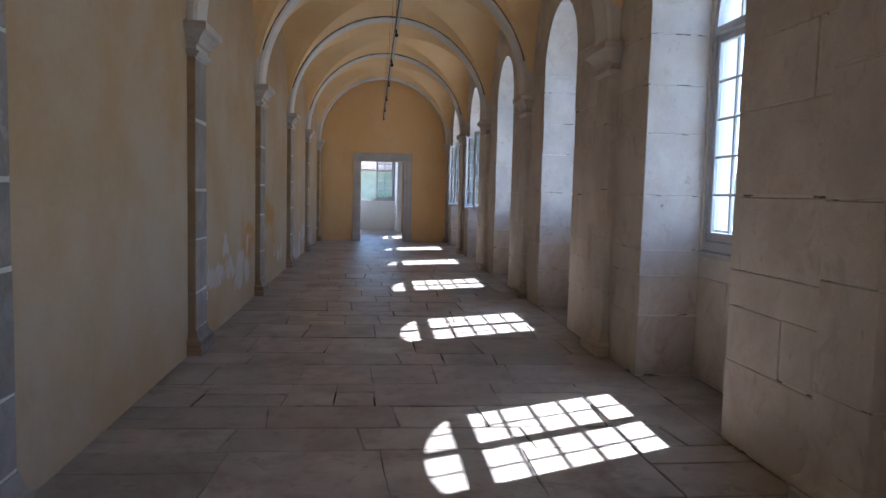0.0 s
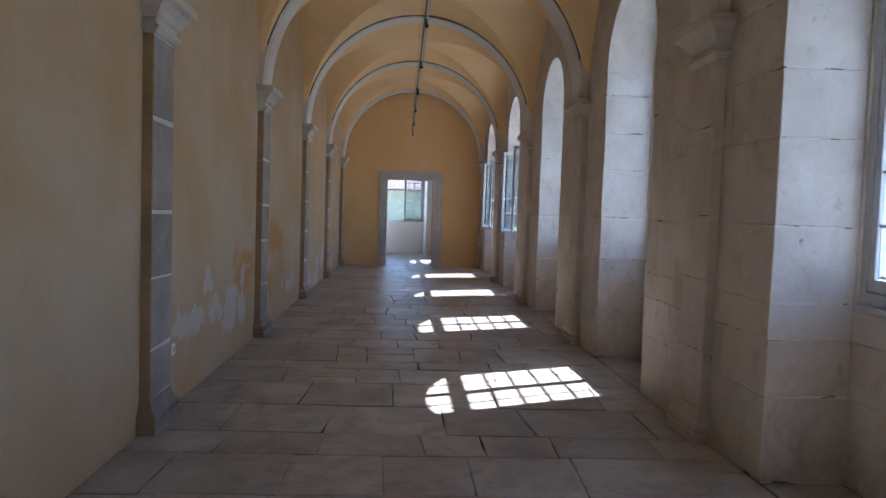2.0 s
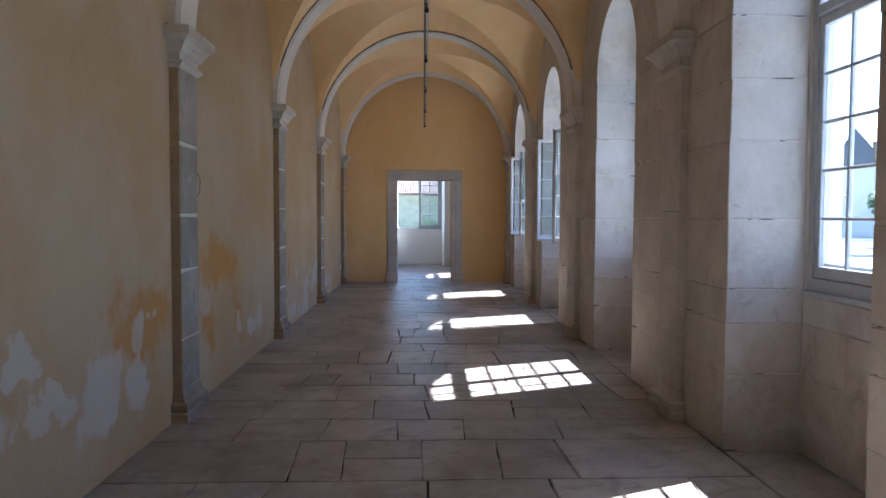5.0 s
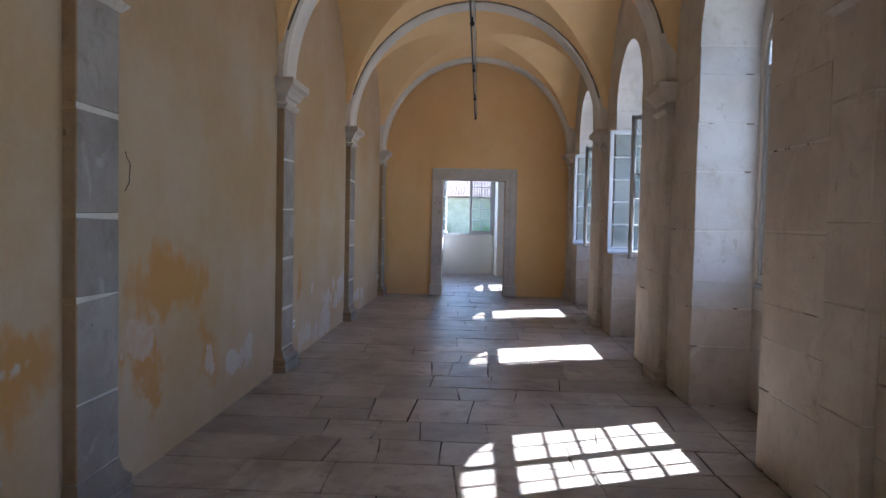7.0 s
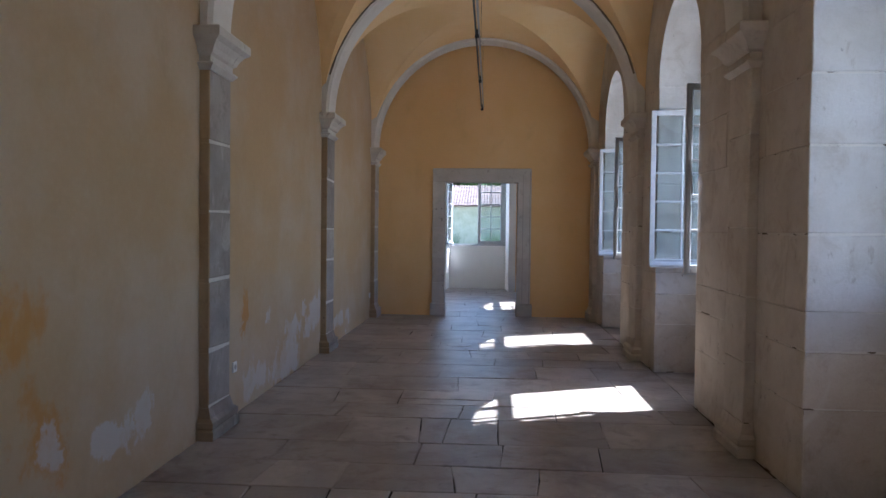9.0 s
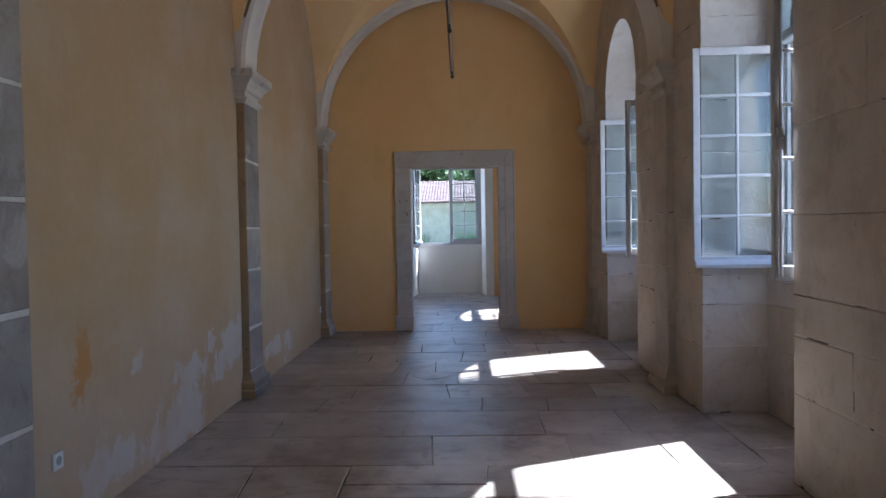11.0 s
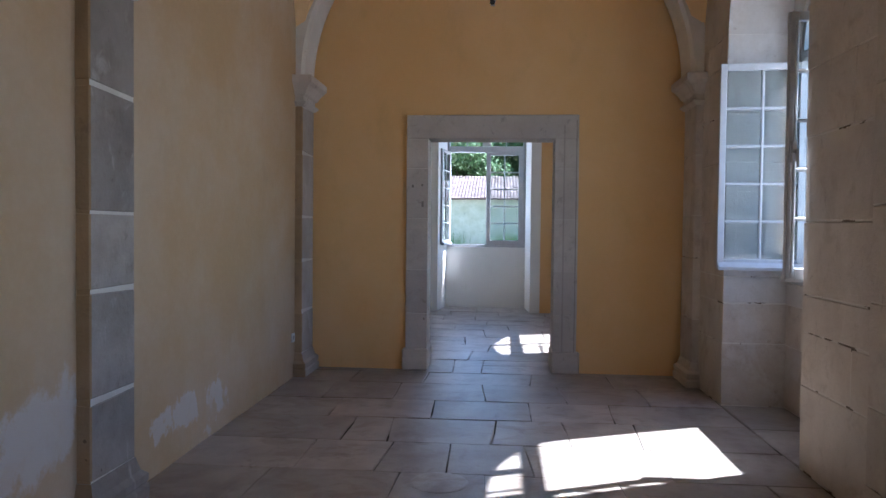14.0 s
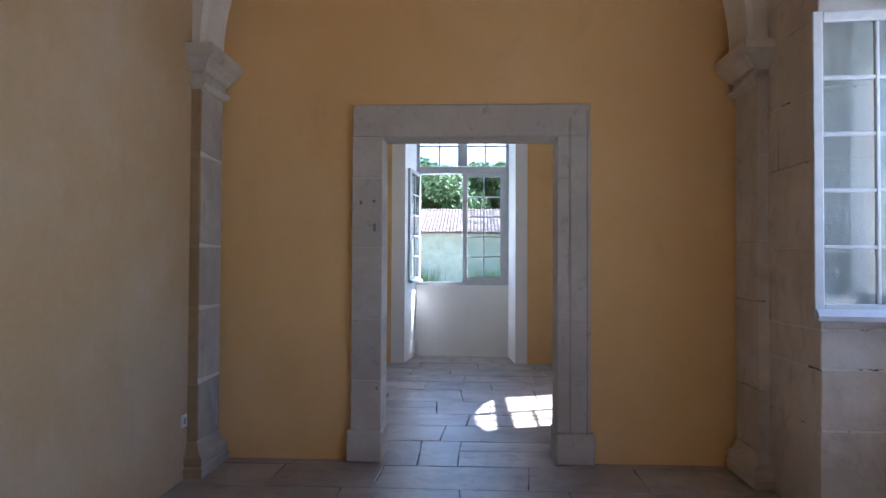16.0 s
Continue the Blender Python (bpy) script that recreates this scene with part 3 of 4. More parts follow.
def make_end_window():
    w = thing("window_end", "grey-white casement window under a transom light, one leaf open", "window", "", "structure",
              pose(-0.168, NB + 0.06, 0, 0, 0, 90))
    half = 0.72
    bm = bmesh.new()
    add_box(bm, -0.03, 0.05, -half, -half + 0.05, 1.102, 3.66), add_box(bm, -0.03, 0.05, half - 0.05, half, 1.102, 3.66)
    add_box(bm, -0.03, 0.05, -half + 0.05, half - 0.05, 1.102, 1.15), add_box(bm, -0.03, 0.05, -half + 0.05, half - 0.05, 3.60, 3.66)
    part("window_frame", bm, M_PAINT, w)
    part("transom", box(-0.045, 0.05, -half + 0.05, half - 0.05, 2.84, 2.95, 0.01), M_PAINT, w)
    part("transom_mullion", box(-0.03, 0.04, -0.075, 0.075, 2.96, 3.598, 0.006), M_PAINT, w)
    for s in (-1, 1):
        part("glazing_bar", box(-0.012, 0.012, s * 0.36 - 0.012, s * 0.36 + 0.012, 2.96, 3.598), M_PAINT, w)
        a, b = sorted((s * 0.056, s * 0.668))
        part("glazing_bar", box(-0.014, 0.014, a, b, 3.26, 3.285), M_PAINT, w)
        part("pane", box(0.001, 0.005, a, b, 2.96, 3.598), M_GLASS, w).visible_shadow = False
    lw = half - 0.052
    casement(w, -half + 0.05, 1, 0, 1.155, 2.845, lw, 0.078)
    casement(w, half - 0.05, -1, -99, 1.155, 2.845, lw, 0.078)


make_end_window()

# ---- suspended light track ----
track = thing("light_track", "thin dark suspended light track with small spotlights", "light track", m=pose(0, 0, 0))
TZ = 3.57
ys = [21.25 - 2.2 * i for i in range(12)]
for a, b in zip(ys, ys[1:]):
    for x in (-0.016, 0.016):
        part("track_rail", box(x - 0.010, x + 0.010, b + 0.03, a - 0.03, TZ, TZ + 0.022, 0.002), M_BLACK if x < 0 else M_ALU, track)
for y in ys:
    zt = SPRING + 1.9
    bm = bmesh.new()
    add_box(bm, -0.02, 0.02, y - 0.045, y + 0.045, TZ - 0.012, TZ + 0.04)
    part("track_joint", bm, M_ALU, track)
    bm = bmesh.new()
    add_tube(bm, (0, y, TZ + 0.02), (0, y, zt - 0.02), 0.002)
    part("hanging_rod", bm, M_IRON, track)
    bm = bmesh.new()
    add_tube(bm, (0, y - 0.25, TZ), (0, y - 0.25, TZ - 0.06), 0.01)
    add_tube(bm, (0.0, y - 0.31, TZ - 0.085), (0.0, y - 0.20, TZ - 0.055), 0.024, 0.020, 12)
    part("spotlight", bm, M_BLACK, track)

# ---- sockets ----
def socket(y, z):
    s = thing("wall_socket", "small white square plastic wall socket", "socket", "wall sockets", m=pose(XL, y, z))
    part("cover_plate", box(0, 0.012, -0.042, 0.042, -0.042, 0.042, 0.004), M_PLASTIC, s)
    bm = bmesh.new()
    add_tube(bm, (0.010, 0, 0), (0.0135, 0, 0), 0.022, 0.022, 16)
    part("insert", bm, M_SOCKET, s)


for y, z in ((7.57, 0.43), (14.72, 0.38), (21.06, 0.38)):
    socket(y, z)

cable = thing("cable_stub", "short dark loose cable end sticking out of the plaster", "cable", m=pose(XL, 11.08, 1.66))
bm = bmesh.new()
pts = [(0.0, 0.0, 0.0), (0.02, 0.012, 0.05), (0.03, -0.008, 0.10), (0.025, 0.012, 0.15), (0.012, -0.006, 0.19), (0.0, 0.004, 0.22)]
for a, b in zip(pts, pts[1:]):
    add_tube(bm, a, b, 0.0024)
part("sheath", bm, M_BLACK, cable)
for x, z, h in ((-0.785, 1.86, 0.03), (-0.69, 1.87, 0.02), (-0.685, 1.68, 0.06)):
    part("iron_stub", box(x - 0.011, x + 0.011, END_Y - 0.038, END_Y - 0.03, z - h / 2, z + h / 2, 0.002), M_PIL, door)

plug = thing("floor_plug", "round worn grey stone plug let into the flagstones", "floor plug", m=pose(-0.23, 18.41, 0))
bm = bmesh.new()
add_tube(bm, (0, 0, -0.03), (0, 0, 0.002), 0.165, 0.165, 28)
add_tube(bm, (0, 0, 0.002), (0, 0, 0.004), 0.165, 0.155, 28)
part("disc", bm, M_SLAB, plug)

# ---- outside ----
ground = tagged(link("ground", box(-600, 600, -600, 600, -0.6, -0.31), M_GROUND), "pale dusty courtyard gravel with thin grass", "ground", kind="structure")

outhouse = thing("outhouse", "low rendered outbuilding with a faded pink tile roof", "building", m=pose(0, 46, 0))
part("wall", box(-22, 24, 0, 6.5, -0.4, 2.74), M_RENDER, outhouse)
bm = bmesh.new()
for i in range(106):
    x = -7.6 + i * 0.145
    for j in range(15):
        y0, z0 = -0.45 + j * 0.28 + random.uniform(-0.02, 0.02), 2.77 + j * 0.0835 + random.uniform(0, 0.03)
        n = 5
        a = [bm.verts.new((x + 0.072 - 0.072 * math.cos(math.pi * q / n), y0, z0 + 0.03 * math.sin(math.pi * q / n))) for q in range(n + 1)]
        b = [bm.verts.new((x + 0.072 - 0.062 * math.cos(math.pi * q / n), y0 + 0.32, z0 + 0.088 + 0.027 * math.sin(math.pi * q / n))) for q in range(n + 1)]
        for q in range(n):
            bm.faces.new((a[q], a[q + 1], b[q + 1], b[q]))
tagged(part("roof_tile", bm, M_TILE, outhouse, "rows of faded pink half-round tiles"), kind="stuff")
part("roof_deck", loft([(-22.6, 24.6, -0.4, 7.6, 2.745), (-22.6, 24.6, 3.6, 3.8, 3.94)]), M_TILE, outhouse)


def leaf_cloud(bm, c, r, n, size):
    for _ in range(n):
        d = Vector([random.gauss(0, 1) for _ in range(3)]).normalized()
        p = Vector(c) + Vector((d.x * r[0], d.y * r[1], d.z * r[2])) * random.uniform(0.55, 1.05)
        u = Vector([random.gauss(0, 1) for _ in range(3)]).normalized() * size * random.uniform(0.6, 1.3)
        v = u.orthogonal().normalized() * u.length * 0.55
        bm.faces.new([bm.verts.new(q) for q in (p - u, p + v, p + u, p - v)])


def tree(x, y, h, spread, label, leaves=2600, size=0.22, low=True):
    t = thing("tree", label, "tree", "trees outside", m=pose(x, y, -0.35))
    bm = bmesh.new()
    add_tube(bm, (0, 0, 0), (0.1, 0, h * 0.4), 0.03 * h, 0.018 * h, 10)
    tips = []
    for i in range(7):
        a = 2 * math.pi * i / 7 + random.uniform(-0.3, 0.3)
        z = h * random.uniform(0.3, 0.42)
        tip = Vector((math.cos(a) * spread * random.uniform(0.4, 0.75), math.sin(a) * spread * random.uniform(0.4, 0.75), h * random.uniform(0.55, 0.9)))
        add_tube(bm, (0.05, 0, z), tip, 0.012 * h, 0.004 * h, 7)
        tips.append(tip)
    part("trunk", bm, M_BARK, t)
    bm = bmesh.new()
    for tip in tips + [Vector((0, 0, h * 0.8))] + ([Vector((0.2 * spread, 0.1 * spread, h * 0.55)), Vector((-0.3 * spread, 0, h * 0.45))] if low else []):
        r = spread * random.uniform(0.3, 0.5)
        leaf_cloud(bm, tip, (r, r, r * 0.75), leaves // 10, size)
    part("crown", bm, M_LEAF, t)
    return t


TREE = "broad green leafy tree behind the outbuilding"
for x, y, h, sp in ((-9, 57, 7.9, 3.5), (-4.2, 58, 8.2, 3.4), (-1.6, 56, 7.6, 2.9), (0.4, 58, 8.1, 3.1), (2.8, 56.5, 7.5, 3.0), (6.0, 58, 8.0, 3.4), (11, 58, 8.2, 3.5), (-14, 59, 8.4, 4)):
    tree(x, y, h, sp, TREE, 24000, 0.12)
tree(1.75, 44.2, 4.3, 0.6, "small leafy tree in front of the outbuilding", 2200, 0.07, False)
YARD = "dark green tree beside the yard"
for x, y, h, sp in ((24, 39, 3.6, 2.0), (30, 47, 4.6, 2.4), (36, 54, 4.8, 2.6), (38, 40, 4.5, 2.6)):
    tree(x, y, h, sp, YARD, 6000, 0.17)

church = thing("church", "pale stone church with a blue slate spire", "church", m=pose(45, 64, -0.3))
part("nave_wall", box(-4, 14, 3, 12, 0, 6.5), M_CHURCH, church)
part("nave_roof", loft([(-4.3, 14.3, 2.6, 12.4, 6.5), (-4.3, 14.3, 7.4, 7.6, 10.2)]), M_SLATE, church)
tower = part("tower", box(-1.6, 1.6, -1.2, 2.0, 0, 12.5, 0.05), M_CHURCH, church)
part("cornice", box(-1.9, 1.9, -1.5, 2.3, 12.5, 12.9, 0.08), M_CHURCH, church)
bm = bmesh.new()
add_tube(bm, (0, 0.4, 12.9), (0, 0.4, 26), 1.9, 0.03, 8)
part("spire", bm, M_SLATE, church)
for z in (9.2,):
    bm = bmesh.new()
    add_box(bm, -0.45, 0.45, -1.23, -1.19, z, z + 2.2)
    part("louvre", bm, M_SLATE, church)


def car(m):
    c = thing("car", "silver grey parked hatchback in the yard", "car", m=m)
    paint = plain("silver_car_paint", (0.30, 0.31, 0.33), 0.3, 0.3)
    bm = loft([(-1.95, 1.92, -0.78, 0.78, 0.22), (-2.05, 2.0, -0.85, 0.85, 0.45), (-2.05, 2.0, -0.86, 0.86, 0.72), (-1.9, 1.95, -0.82, 0.82, 0.92), (-1.2, 1.9, -0.79, 0.79, 0.99)])
    bmesh.ops.bevel(bm, geom=bm.edges[:], offset=0.04, segments=2, affect='EDGES')
    part("body", bm, paint, c)
    bm = loft([(-1.0, 1.85, -0.78, 0.78, 0.97), (-0.3, 1.3, -0.64, 0.64, 1.44), (-0.1, 1.1, -0.58, 0.58, 1.48)])
    part("cabin", bm, paint, c)
    for x0, x1, f0, f1 in ((-0.96, -0.34, -1, 0), (1.80, 1.33, 1, 0)):
        bm = bmesh.new()
        o = 0.012 if f0 > 0 else -0.012
        q = [bm.verts.new(p) for p in ((x0 + o, -0.68, 1.01), (x0 + o, 0.68, 1.01), (x1 + o, 0.56, 1.41), (x1 + o, -0.56, 1.41))]
        bm.faces.new(q)
        bmesh.ops.solidify(bm, geom=bm.faces[:], thickness=0.006)
        part("windscreen", bm, M_BLACK, c)
    for s in (-1, 1):
        for x0, x1, x2, x3 in ((-0.72, 0.25, 0.25, -0.18), (0.33, 1.5, 1.12, 0.33)):
            bm = bmesh.new()
            q = [bm.verts.new(p) for p in ((x0, s * 0.785, 1.01), (x1, s * 0.785, 1.01), (x2, s * 0.668, 1.40), (x3, s * 0.668, 1.40))]
            bm.faces.new(q)
            bmesh.ops.solidify(bm, geom=bm.faces[:], thickness=0.006)
            part("side_window", bm, M_BLACK, c)
        for x in (-1.25, 1.25):
            bm = bmesh.new()
            add_tube(bm, (x, s * 0.70, 0.32), (x, s * 0.88, 0.32), 0.32, 0.32, 20)
            wheel = part("wheel", bm, M_BLACK, c)
            bm = bmesh.new()
            add_tube(bm, (x, s * 0.87, 0.32), (x, s * 0.89, 0.32), 0.2, 0.18, 14)
            part("rim", bm, M_PLASTIC, wheel)


car(pose(8.3, 14.3, -0.31, 0, 0, 25))
bm = bmesh.new()
for _ in range(2200):
    x, y = random.choice(((0.4, 43.5), (1.1, 43.8), (-2.2, 45.2), (2.0, 43.2)))
    x, y = x + random.gauss(0, 0.35), y + random.gauss(0, 0.3)
    h = random.uniform(0.6, 1.75)
    d = Vector((random.gauss(0, 0.15), random.gauss(0, 0.15), h))
    bm.faces.new([bm.verts.new(q) for q in ((x - 0.02, y, -0.32), (x + 0.02, y, -0.32), (x + d.x, y + d.y, h - 0.3))])
tagged(link("weeds", bm, M_LEAF), "tall dry weeds at the foot of the wall", "weeds", kind="stuff")

# ---- pilasters ----
COURSES = (0.36, 0.50, 0.42, 0.55, 0.47)


def wash_return(ob, side):
    """The near side of a left pilaster carries the ochre wash of the wall."""
    if side < 0:
        ob.data.materials.append(M_RETURN)
        for f in ob.data.polygons:
            if f.normal.y < -0.35:
                f.material_index = 1


def pilaster(y0, side):
    xw, xf = (XL, FACE_L) if side < 0 else (XR, FACE_R)
    s = -side                            # towards the corridor
    p = thing("pilaster", "grey limestone pilaster with moulded cap, base and pale joints" if side < 0 else "whitewashed limestone pilaster with moulded cap and base",
              "pilaster", "pilasters of the corridor", "structure", pose(0, 0, 0))
    y1 = y0 + PIL_W
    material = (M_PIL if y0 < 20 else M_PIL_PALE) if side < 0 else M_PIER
    back = xw - s * 0.10

    def ring(d, z):
        a, b = sorted((back, xf + s * d))
        return (a, b, y0 - d, y1 + d, z)
    base = part("base", loft([ring(0.052, 0.0), ring(0.055, 0.06), ring(0.042, 0.075), ring(0.05, 0.09), ring(0.05, 0.125), ring(0.022, 0.15), ring(0.01, 0.19), ring(0.003, 0.22)]), material, p)
    wash_return(base, side)
    z = 0.22
    top = 2.60
    jw = 0.009 if side < 0 else 0.0012
    hs = [h * random.uniform(0.85, 1.15) for h in COURSES]
    k = (top - z) / sum(hs)
    for h in hs:
        a, b = sorted((back, xf + s * random.uniform(0.0, 0.003)))
        block = part("stone", box(a, b, y0, y1, z + jw, z + h * k - jw, 0.007, 0.0006, 0.011 if side < 0 else 0.0), material, p)
        wash_return(block, side)
        z += h * k
    a, b = sorted((back, xf - s * (0.003 if side < 0 else 0.004)))
    joint = part("joint", box(a, b, y0 + 0.003, y1 - 0.003, 0.22, top), M_LIME if side < 0 else M_MORTAR, p)
    wash_return(joint, side)
    part("capital", loft([ring(0.0, 2.585), ring(0.012, 2.59), ring(0.040, 2.62), ring(0.040, 2.632), ring(0.010, 2.642), ring(0.012, 2.685), ring(0.034, 2.70), ring(0.05, 2.735),
                          ring(0.08, 2.775), ring(0.108, 2.795), ring(0.115, 2.80), ring(0.115, 2.855), ring(0.108, 2.865), ring(-0.02, SPRING + 0.01)]), M_CAP if side < 0 else M_PIER, p)


for y in PIL_Y:
    pilaster(y, -1)
    pilaster(y, 1)

# ---- ashlar of the right wall ----
WALL_COURSES = (0.51, 0.33, 0.22, 0.44, 0.50, 0.40, 0.40, 0.24)


def shade_front(ob):
    """The corridor face of a stone gets a browner, shaded tone; its whitewashed sides in the niches stay pale as if
    skylit.
    """
    ob.data.materials.append(M_PIER)
    for f in ob.data.polygons:
        if f.normal.x < -0.35:
            f.material_index = 1


def ashlar(x0, x1, y0, y1, z0, z1, splits, skip=None):
    z = z0
    hs = [h * random.uniform(0.98, 1.02) for h in WALL_COURSES]
    total, row = sum(hs), 0
    for h in hs:
        h *= (z1 - z0) / total
        n = splits[row % len(splits)]
        cuts = sorted([y0, y1] + [y0 + (y1 - y0) * (i + random.uniform(-0.18, 0.18)) / n for i in range(1, n)])
        for a, b in zip(cuts, cuts[1:]):
            e = random.uniform(0.004, 0.009) if random.random() < (0.8 if row in (2, 3) else 0.22) else 0.0006
            shade_front(part("ashlar_block", box(x0 + random.uniform(-0.002, 0.002), x1, a + 0.0012, b - 0.0012, z + 0.0012, z + h - e, 0.006, 0.003), M_ASHLAR_LOW if row < 2 else M_ASHLAR, wall_right))
        z += h
        row += 1


niche_edges = [(yc - h, yc + h) for yc, h in zip(NICHE_Y, NICHE_H)]
for (a0, a1), (b0, b1) in zip(niche_edges, niche_edges[1:]):
    if a1 < 1.5:
        continue
    lo, hi = a1, b0
    if lo < END_Y < hi:
        ashlar(XR, X_WIN + 0.006, lo, END_Y - 0.002, 0, NICHE_SPRING, (1, 2))
        ashlar(XR, X_WIN + 0.006, END_Y + END_T + 0.002, hi, 0, NICHE_SPRING, (1, 1))
    else:
        ashlar(XR, X_WIN + 0.006, lo, hi, 0, NICHE_SPRING, (2, 3, 2, 2))
for a, b in niche_edges[1:]:
    z = 0
    for h, n in ((0.51, 2), (0.33, 3), (0.178, 2)):
        cuts = [a + (b - a) * i / n for i in range(n + 1)]
        for q, r in zip(cuts, cuts[1:]):
            part("ashlar_block", box(X_WIN, X_WIN + 0.2, q + 0.0012, r - 0.0012, z + 0.0012, z + h - 0.0012, 0.005, 0.003), M_ASHLAR_LOW if z < 0.7 else M_ASHLAR, wall_right)
        z += h
# facing above the springing of the niches
for yc, hn, y0, y1 in zip(NICHE_Y, NICHE_H, edges_y, edges_y[1:]):
    bm = bmesh.new()
    add_arch_wall(bm, XR, X_WIN + 0.003, y0, y1, NICHE_SPRING + 0.002, 5.39, yc, hn, NICHE_SPRING, hn, 28)
    shade_front(part("upper_facing", bm, M_ASHLAR, wall_right))

# ---- flagstones ----
def flag(c, z):
    """A slab on four corners, with slightly uneven, worn edges."""
    def w(a):
        return a * random.uniform(-1, 1)
    c = [Vector((x, y, 0)) for x, y in c]
    mid = sum(c, Vector()) / 4
    ring = []
    for a, b in zip(c, c[1:] + c[:1]):
        ring += [a, a.lerp(b, random.uniform(0.3, 0.7))]
    ring = [p + Vector((w(0.006), w(0.006), 0)) for p in ring]
    bm = bmesh.new()
    rows = []
    for inset, zz in ((0, -0.06), (0, z - 0.004), (0.005, z)):
        row = []
        for p in ring:
            d = mid - p
            row.append(bm.verts.new((p.x + math.copysign(inset, d.x), p.y + math.copysign(inset, d.y), zz + (w(0.0015) if inset else 0))))
        rows.append(row)
    for a, b in zip(rows, rows[1:]):
        for i in range(8):
            k = (i + 1) % 8
            bm.faces.new((a[i], a[k], b[k], b[i]))
    bm.faces.new(rows[0][::-1])
    bm.faces.new(rows[-1])
    return bm


random.seed(23)
X0, X1 = XL + 0.001, XR - 0.003


def lerp(a, b, t):
    return a + (b - a) * t


rest = bmesh.new()


def lay(c):
    """Lay one slab with an open joint round it."""
    g = random.uniform(0.0008, 0.0024) if c[0][1] > 12 else random.uniform(0.0014, 0.004)
    if random.random() < (0.25 if c[0][1] > 12 else 0.4):
        g += random.uniform(0.002, 0.006)
    (ax, ay), (bx, by), (cx, cy), (dx, dy) = c
    if min(bx - ax, cx - dx) < 0.06 or min(dy - ay, cy - by) < 0.06:
        return
    bm = flag([(ax + g, ay + g), (bx - g, by + g), (cx - g, cy - g), (dx + g, dy - g)], random.uniform(-0.003, 0.0015))
    if ay > 1.2 and cy < ROOM_Y + 0.3:
        part("flagstone", bm, M_SLAB, floor)
    else:
        me = bpy.data.meshes.new("flagstone")
        bm.to_mesh(me)
        rest.from_mesh(me)
        bm.free()


# courses of the paving: (near edge, cross joints)
COURSES_FRONT = [
    (3.87, -1.07, -0.18, 0.62), (4.56, -1.10, -0.32, 0.70), (4.95, -0.93, -0.10, 0.48), (5.40, -1.45, -0.86, -0.52, -0.23, 0.66),
    (5.96, -1.52, -0.81, -0.26, 0.25, 0.88), (6.58, -0.67, -0.02, 0.38, 0.84), (7.00, -1.38, -0.67, 0.15, 0.75), (7.68, -1.50, -0.94, -0.23, 0.61),
    (8.40, -1.21, -0.56, -0.18, 0.69), (8.95, -1.31, -0.89, 0.0, 0.71), (9.29, -0.83, -0.52, -0.03, 0.45, 0.88), (10.02, -0.73, -0.21, 0.27, 0.95),
    (10.52, -1.25, 0.0, 0.69), (11.06, -0.75, 0.01, 0.86), (11.58, -1.11, -0.83, -0.52, -0.11, 0.74), (12.06, -0.60, -0.28, 0.21, 0.98)]
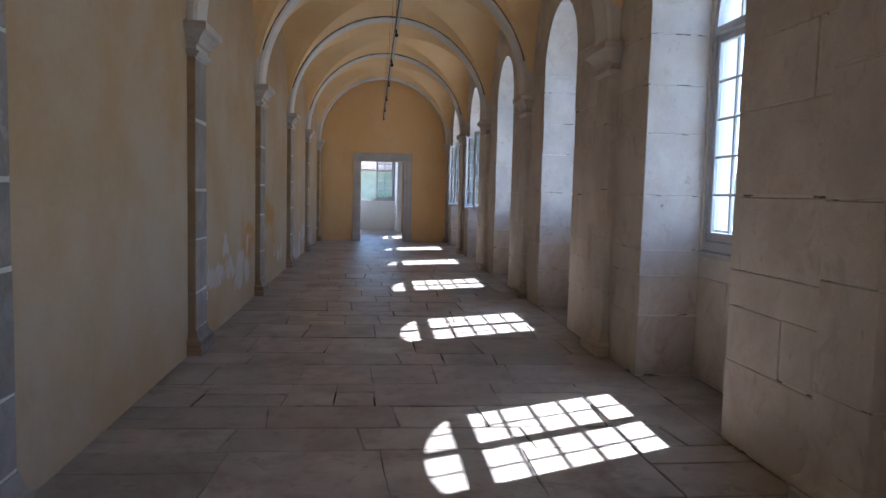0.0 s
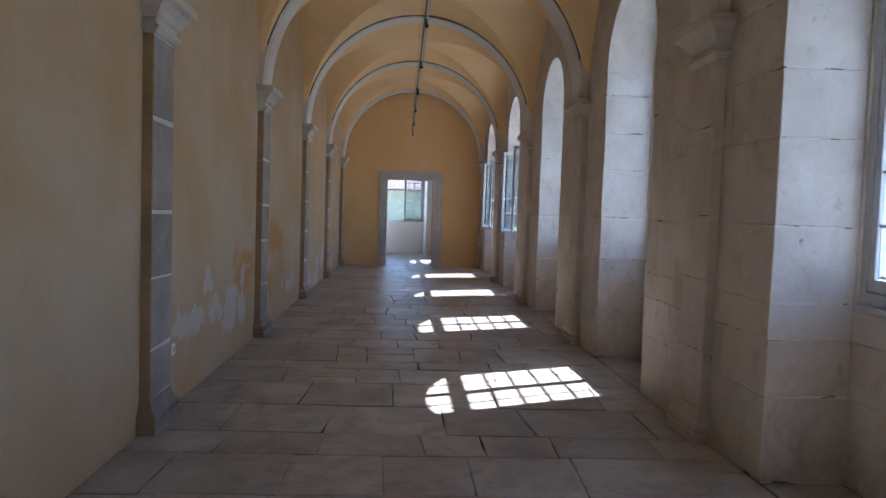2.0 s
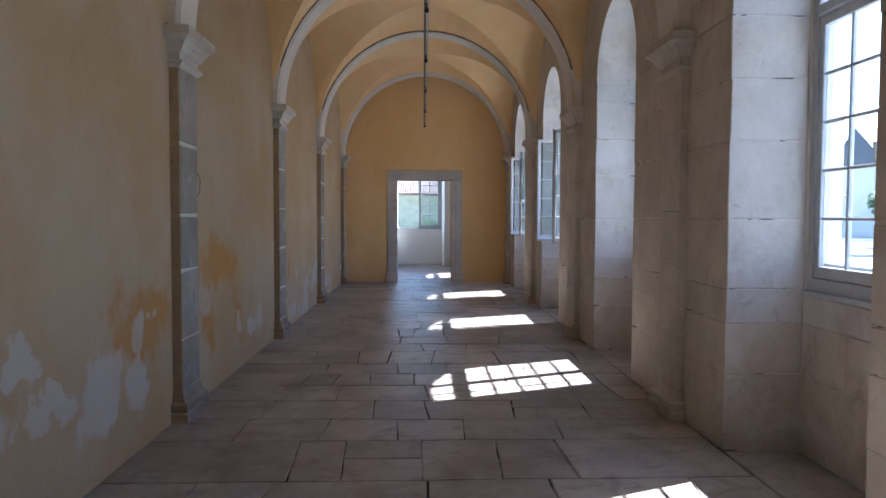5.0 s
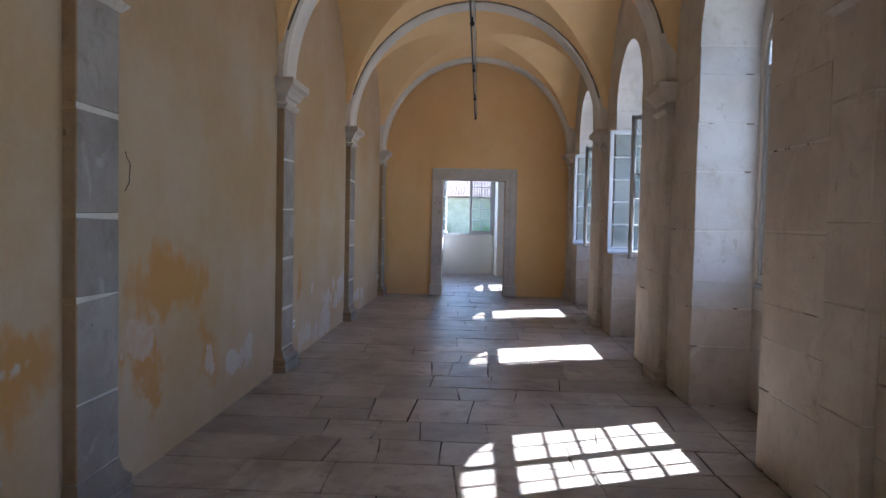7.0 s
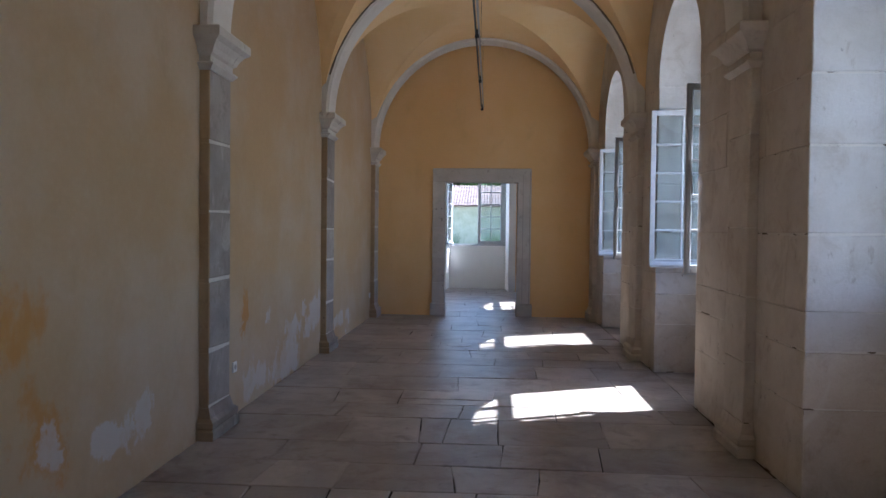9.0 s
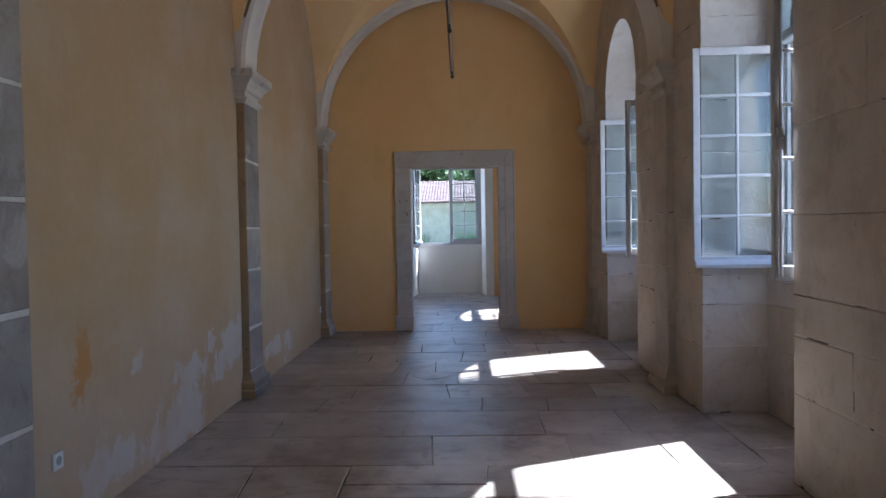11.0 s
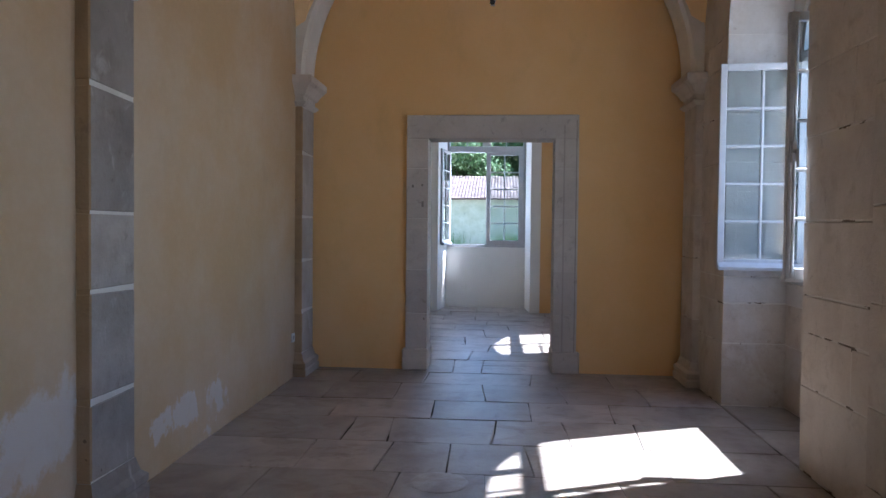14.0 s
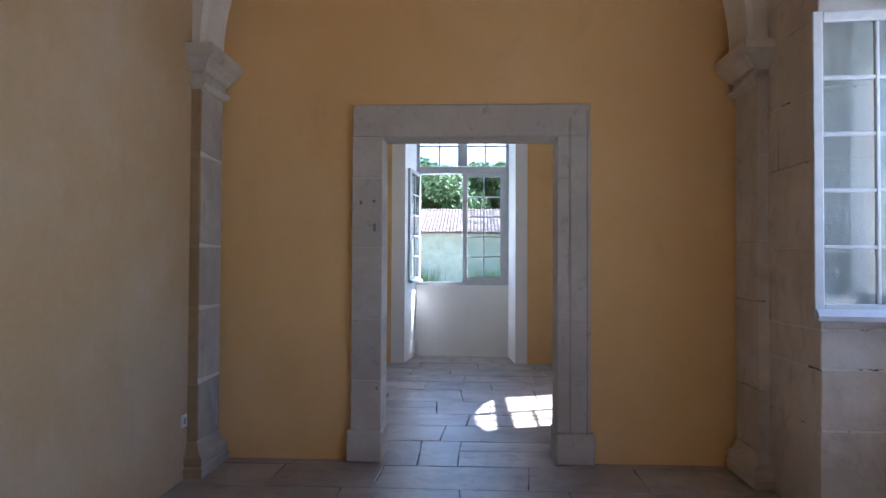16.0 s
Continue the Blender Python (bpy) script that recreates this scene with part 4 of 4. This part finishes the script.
COURSES_BACK = [
    (12.51, -0.72, -0.39, 0.08, 0.77), (13.20, -1.20, -0.72, -0.04, 0.47), (13.65, -1.24, -0.30, 0.26, 0.90), (14.12, -0.90, -0.34, -0.14, 0.24, 1.02),
    (14.78, -1.05, -0.06, 0.71), (15.22, -0.62, 0.21, 0.95), (15.74, -0.94, -0.13, 0.77), (16.36, -1.30, -0.34, 0.66, 1.27), (17.04, -0.60, 0.23, 0.77),
    (17.49, -0.90, -0.06, 0.64), (18.00, -0.48, 0.03, 0.80), (18.56, -0.62, -0.21, 0.29, 1.10), (19.15, -0.67, 0.07, 0.58, 1.07), (19.76, -0.42, 0.35, 0.98),
    (20.33, -1.40, -0.03, 0.65), (20.96, -0.60, 0.40, 1.15)]
courses = COURSES_FRONT + COURSES_BACK
y = courses[0][0]
while y > BACK_Y:
    y -= random.choice((0.42, 0.5, 0.56, 0.66))
    courses.insert(0, (y, *[-1.1 + 0.8 * q + random.uniform(-0.25, 0.25) for q in range(4)]))
y = 21.48
while y < ROOM_Y + 0.8:
    courses.append((y, *[-1.0 + 0.95 * q + random.uniform(-0.3, 0.3) for q in range(3)]))
    y += random.choice((0.48, 0.55, 0.62, 0.7))
courses.append((y,))

tilt0 = 0.0
for (ya, *cuts), (yb, *_rest) in zip(courses, courses[1:]):
    tilt1 = random.uniform(-0.016, 0.016)
    xs = [X0]
    for q in cuts + [X1]:
        while q - xs[-1] > 1.05:
            xs.append(xs[-1] + min(random.uniform(0.55, 0.95), q - xs[-1] - 0.3))
        xs.append(q)
    lean0 = 0.0
    for n, (x, x1) in enumerate(zip(xs, xs[1:])):
        lean1 = random.uniform(-0.025, 0.025) if n < len(xs) - 2 else 0.0
        a, b = (x + lean0, ya + tilt0 * x), (x1 + lean1, ya + tilt0 * x1)
        c, e = (x1 - lean1, yb + tilt1 * x1), (x - lean0, yb + tilt1 * x)
        if random.random() < 0.14 and yb - ya > 0.5 and x1 - x < 0.9:
            t = random.uniform(0.35, 0.65)
            m0, m1 = (lerp(a[0], e[0], t), lerp(a[1], e[1], t)), (lerp(b[0], c[0], t), lerp(b[1], c[1], t))
            lay((a, b, m1, m0)), lay((m0, m1, c, e))
        else:
            lay((a, b, c, e))
        lean0 = lean1
    tilt0 = tilt1
for a, b in niche_edges:
    c = (a + b) / 2 + random.uniform(-0.2, 0.2)
    for q, r in ((a + 0.004, c), (c, b - 0.004)):
        lay(((XR + 0.002, q), (X_WIN - 0.003, q), (X_WIN - 0.003, r), (XR + 0.002, r)))
tagged(part("flagstones_beyond", rest, M_SLAB, floor), kind="stuff")
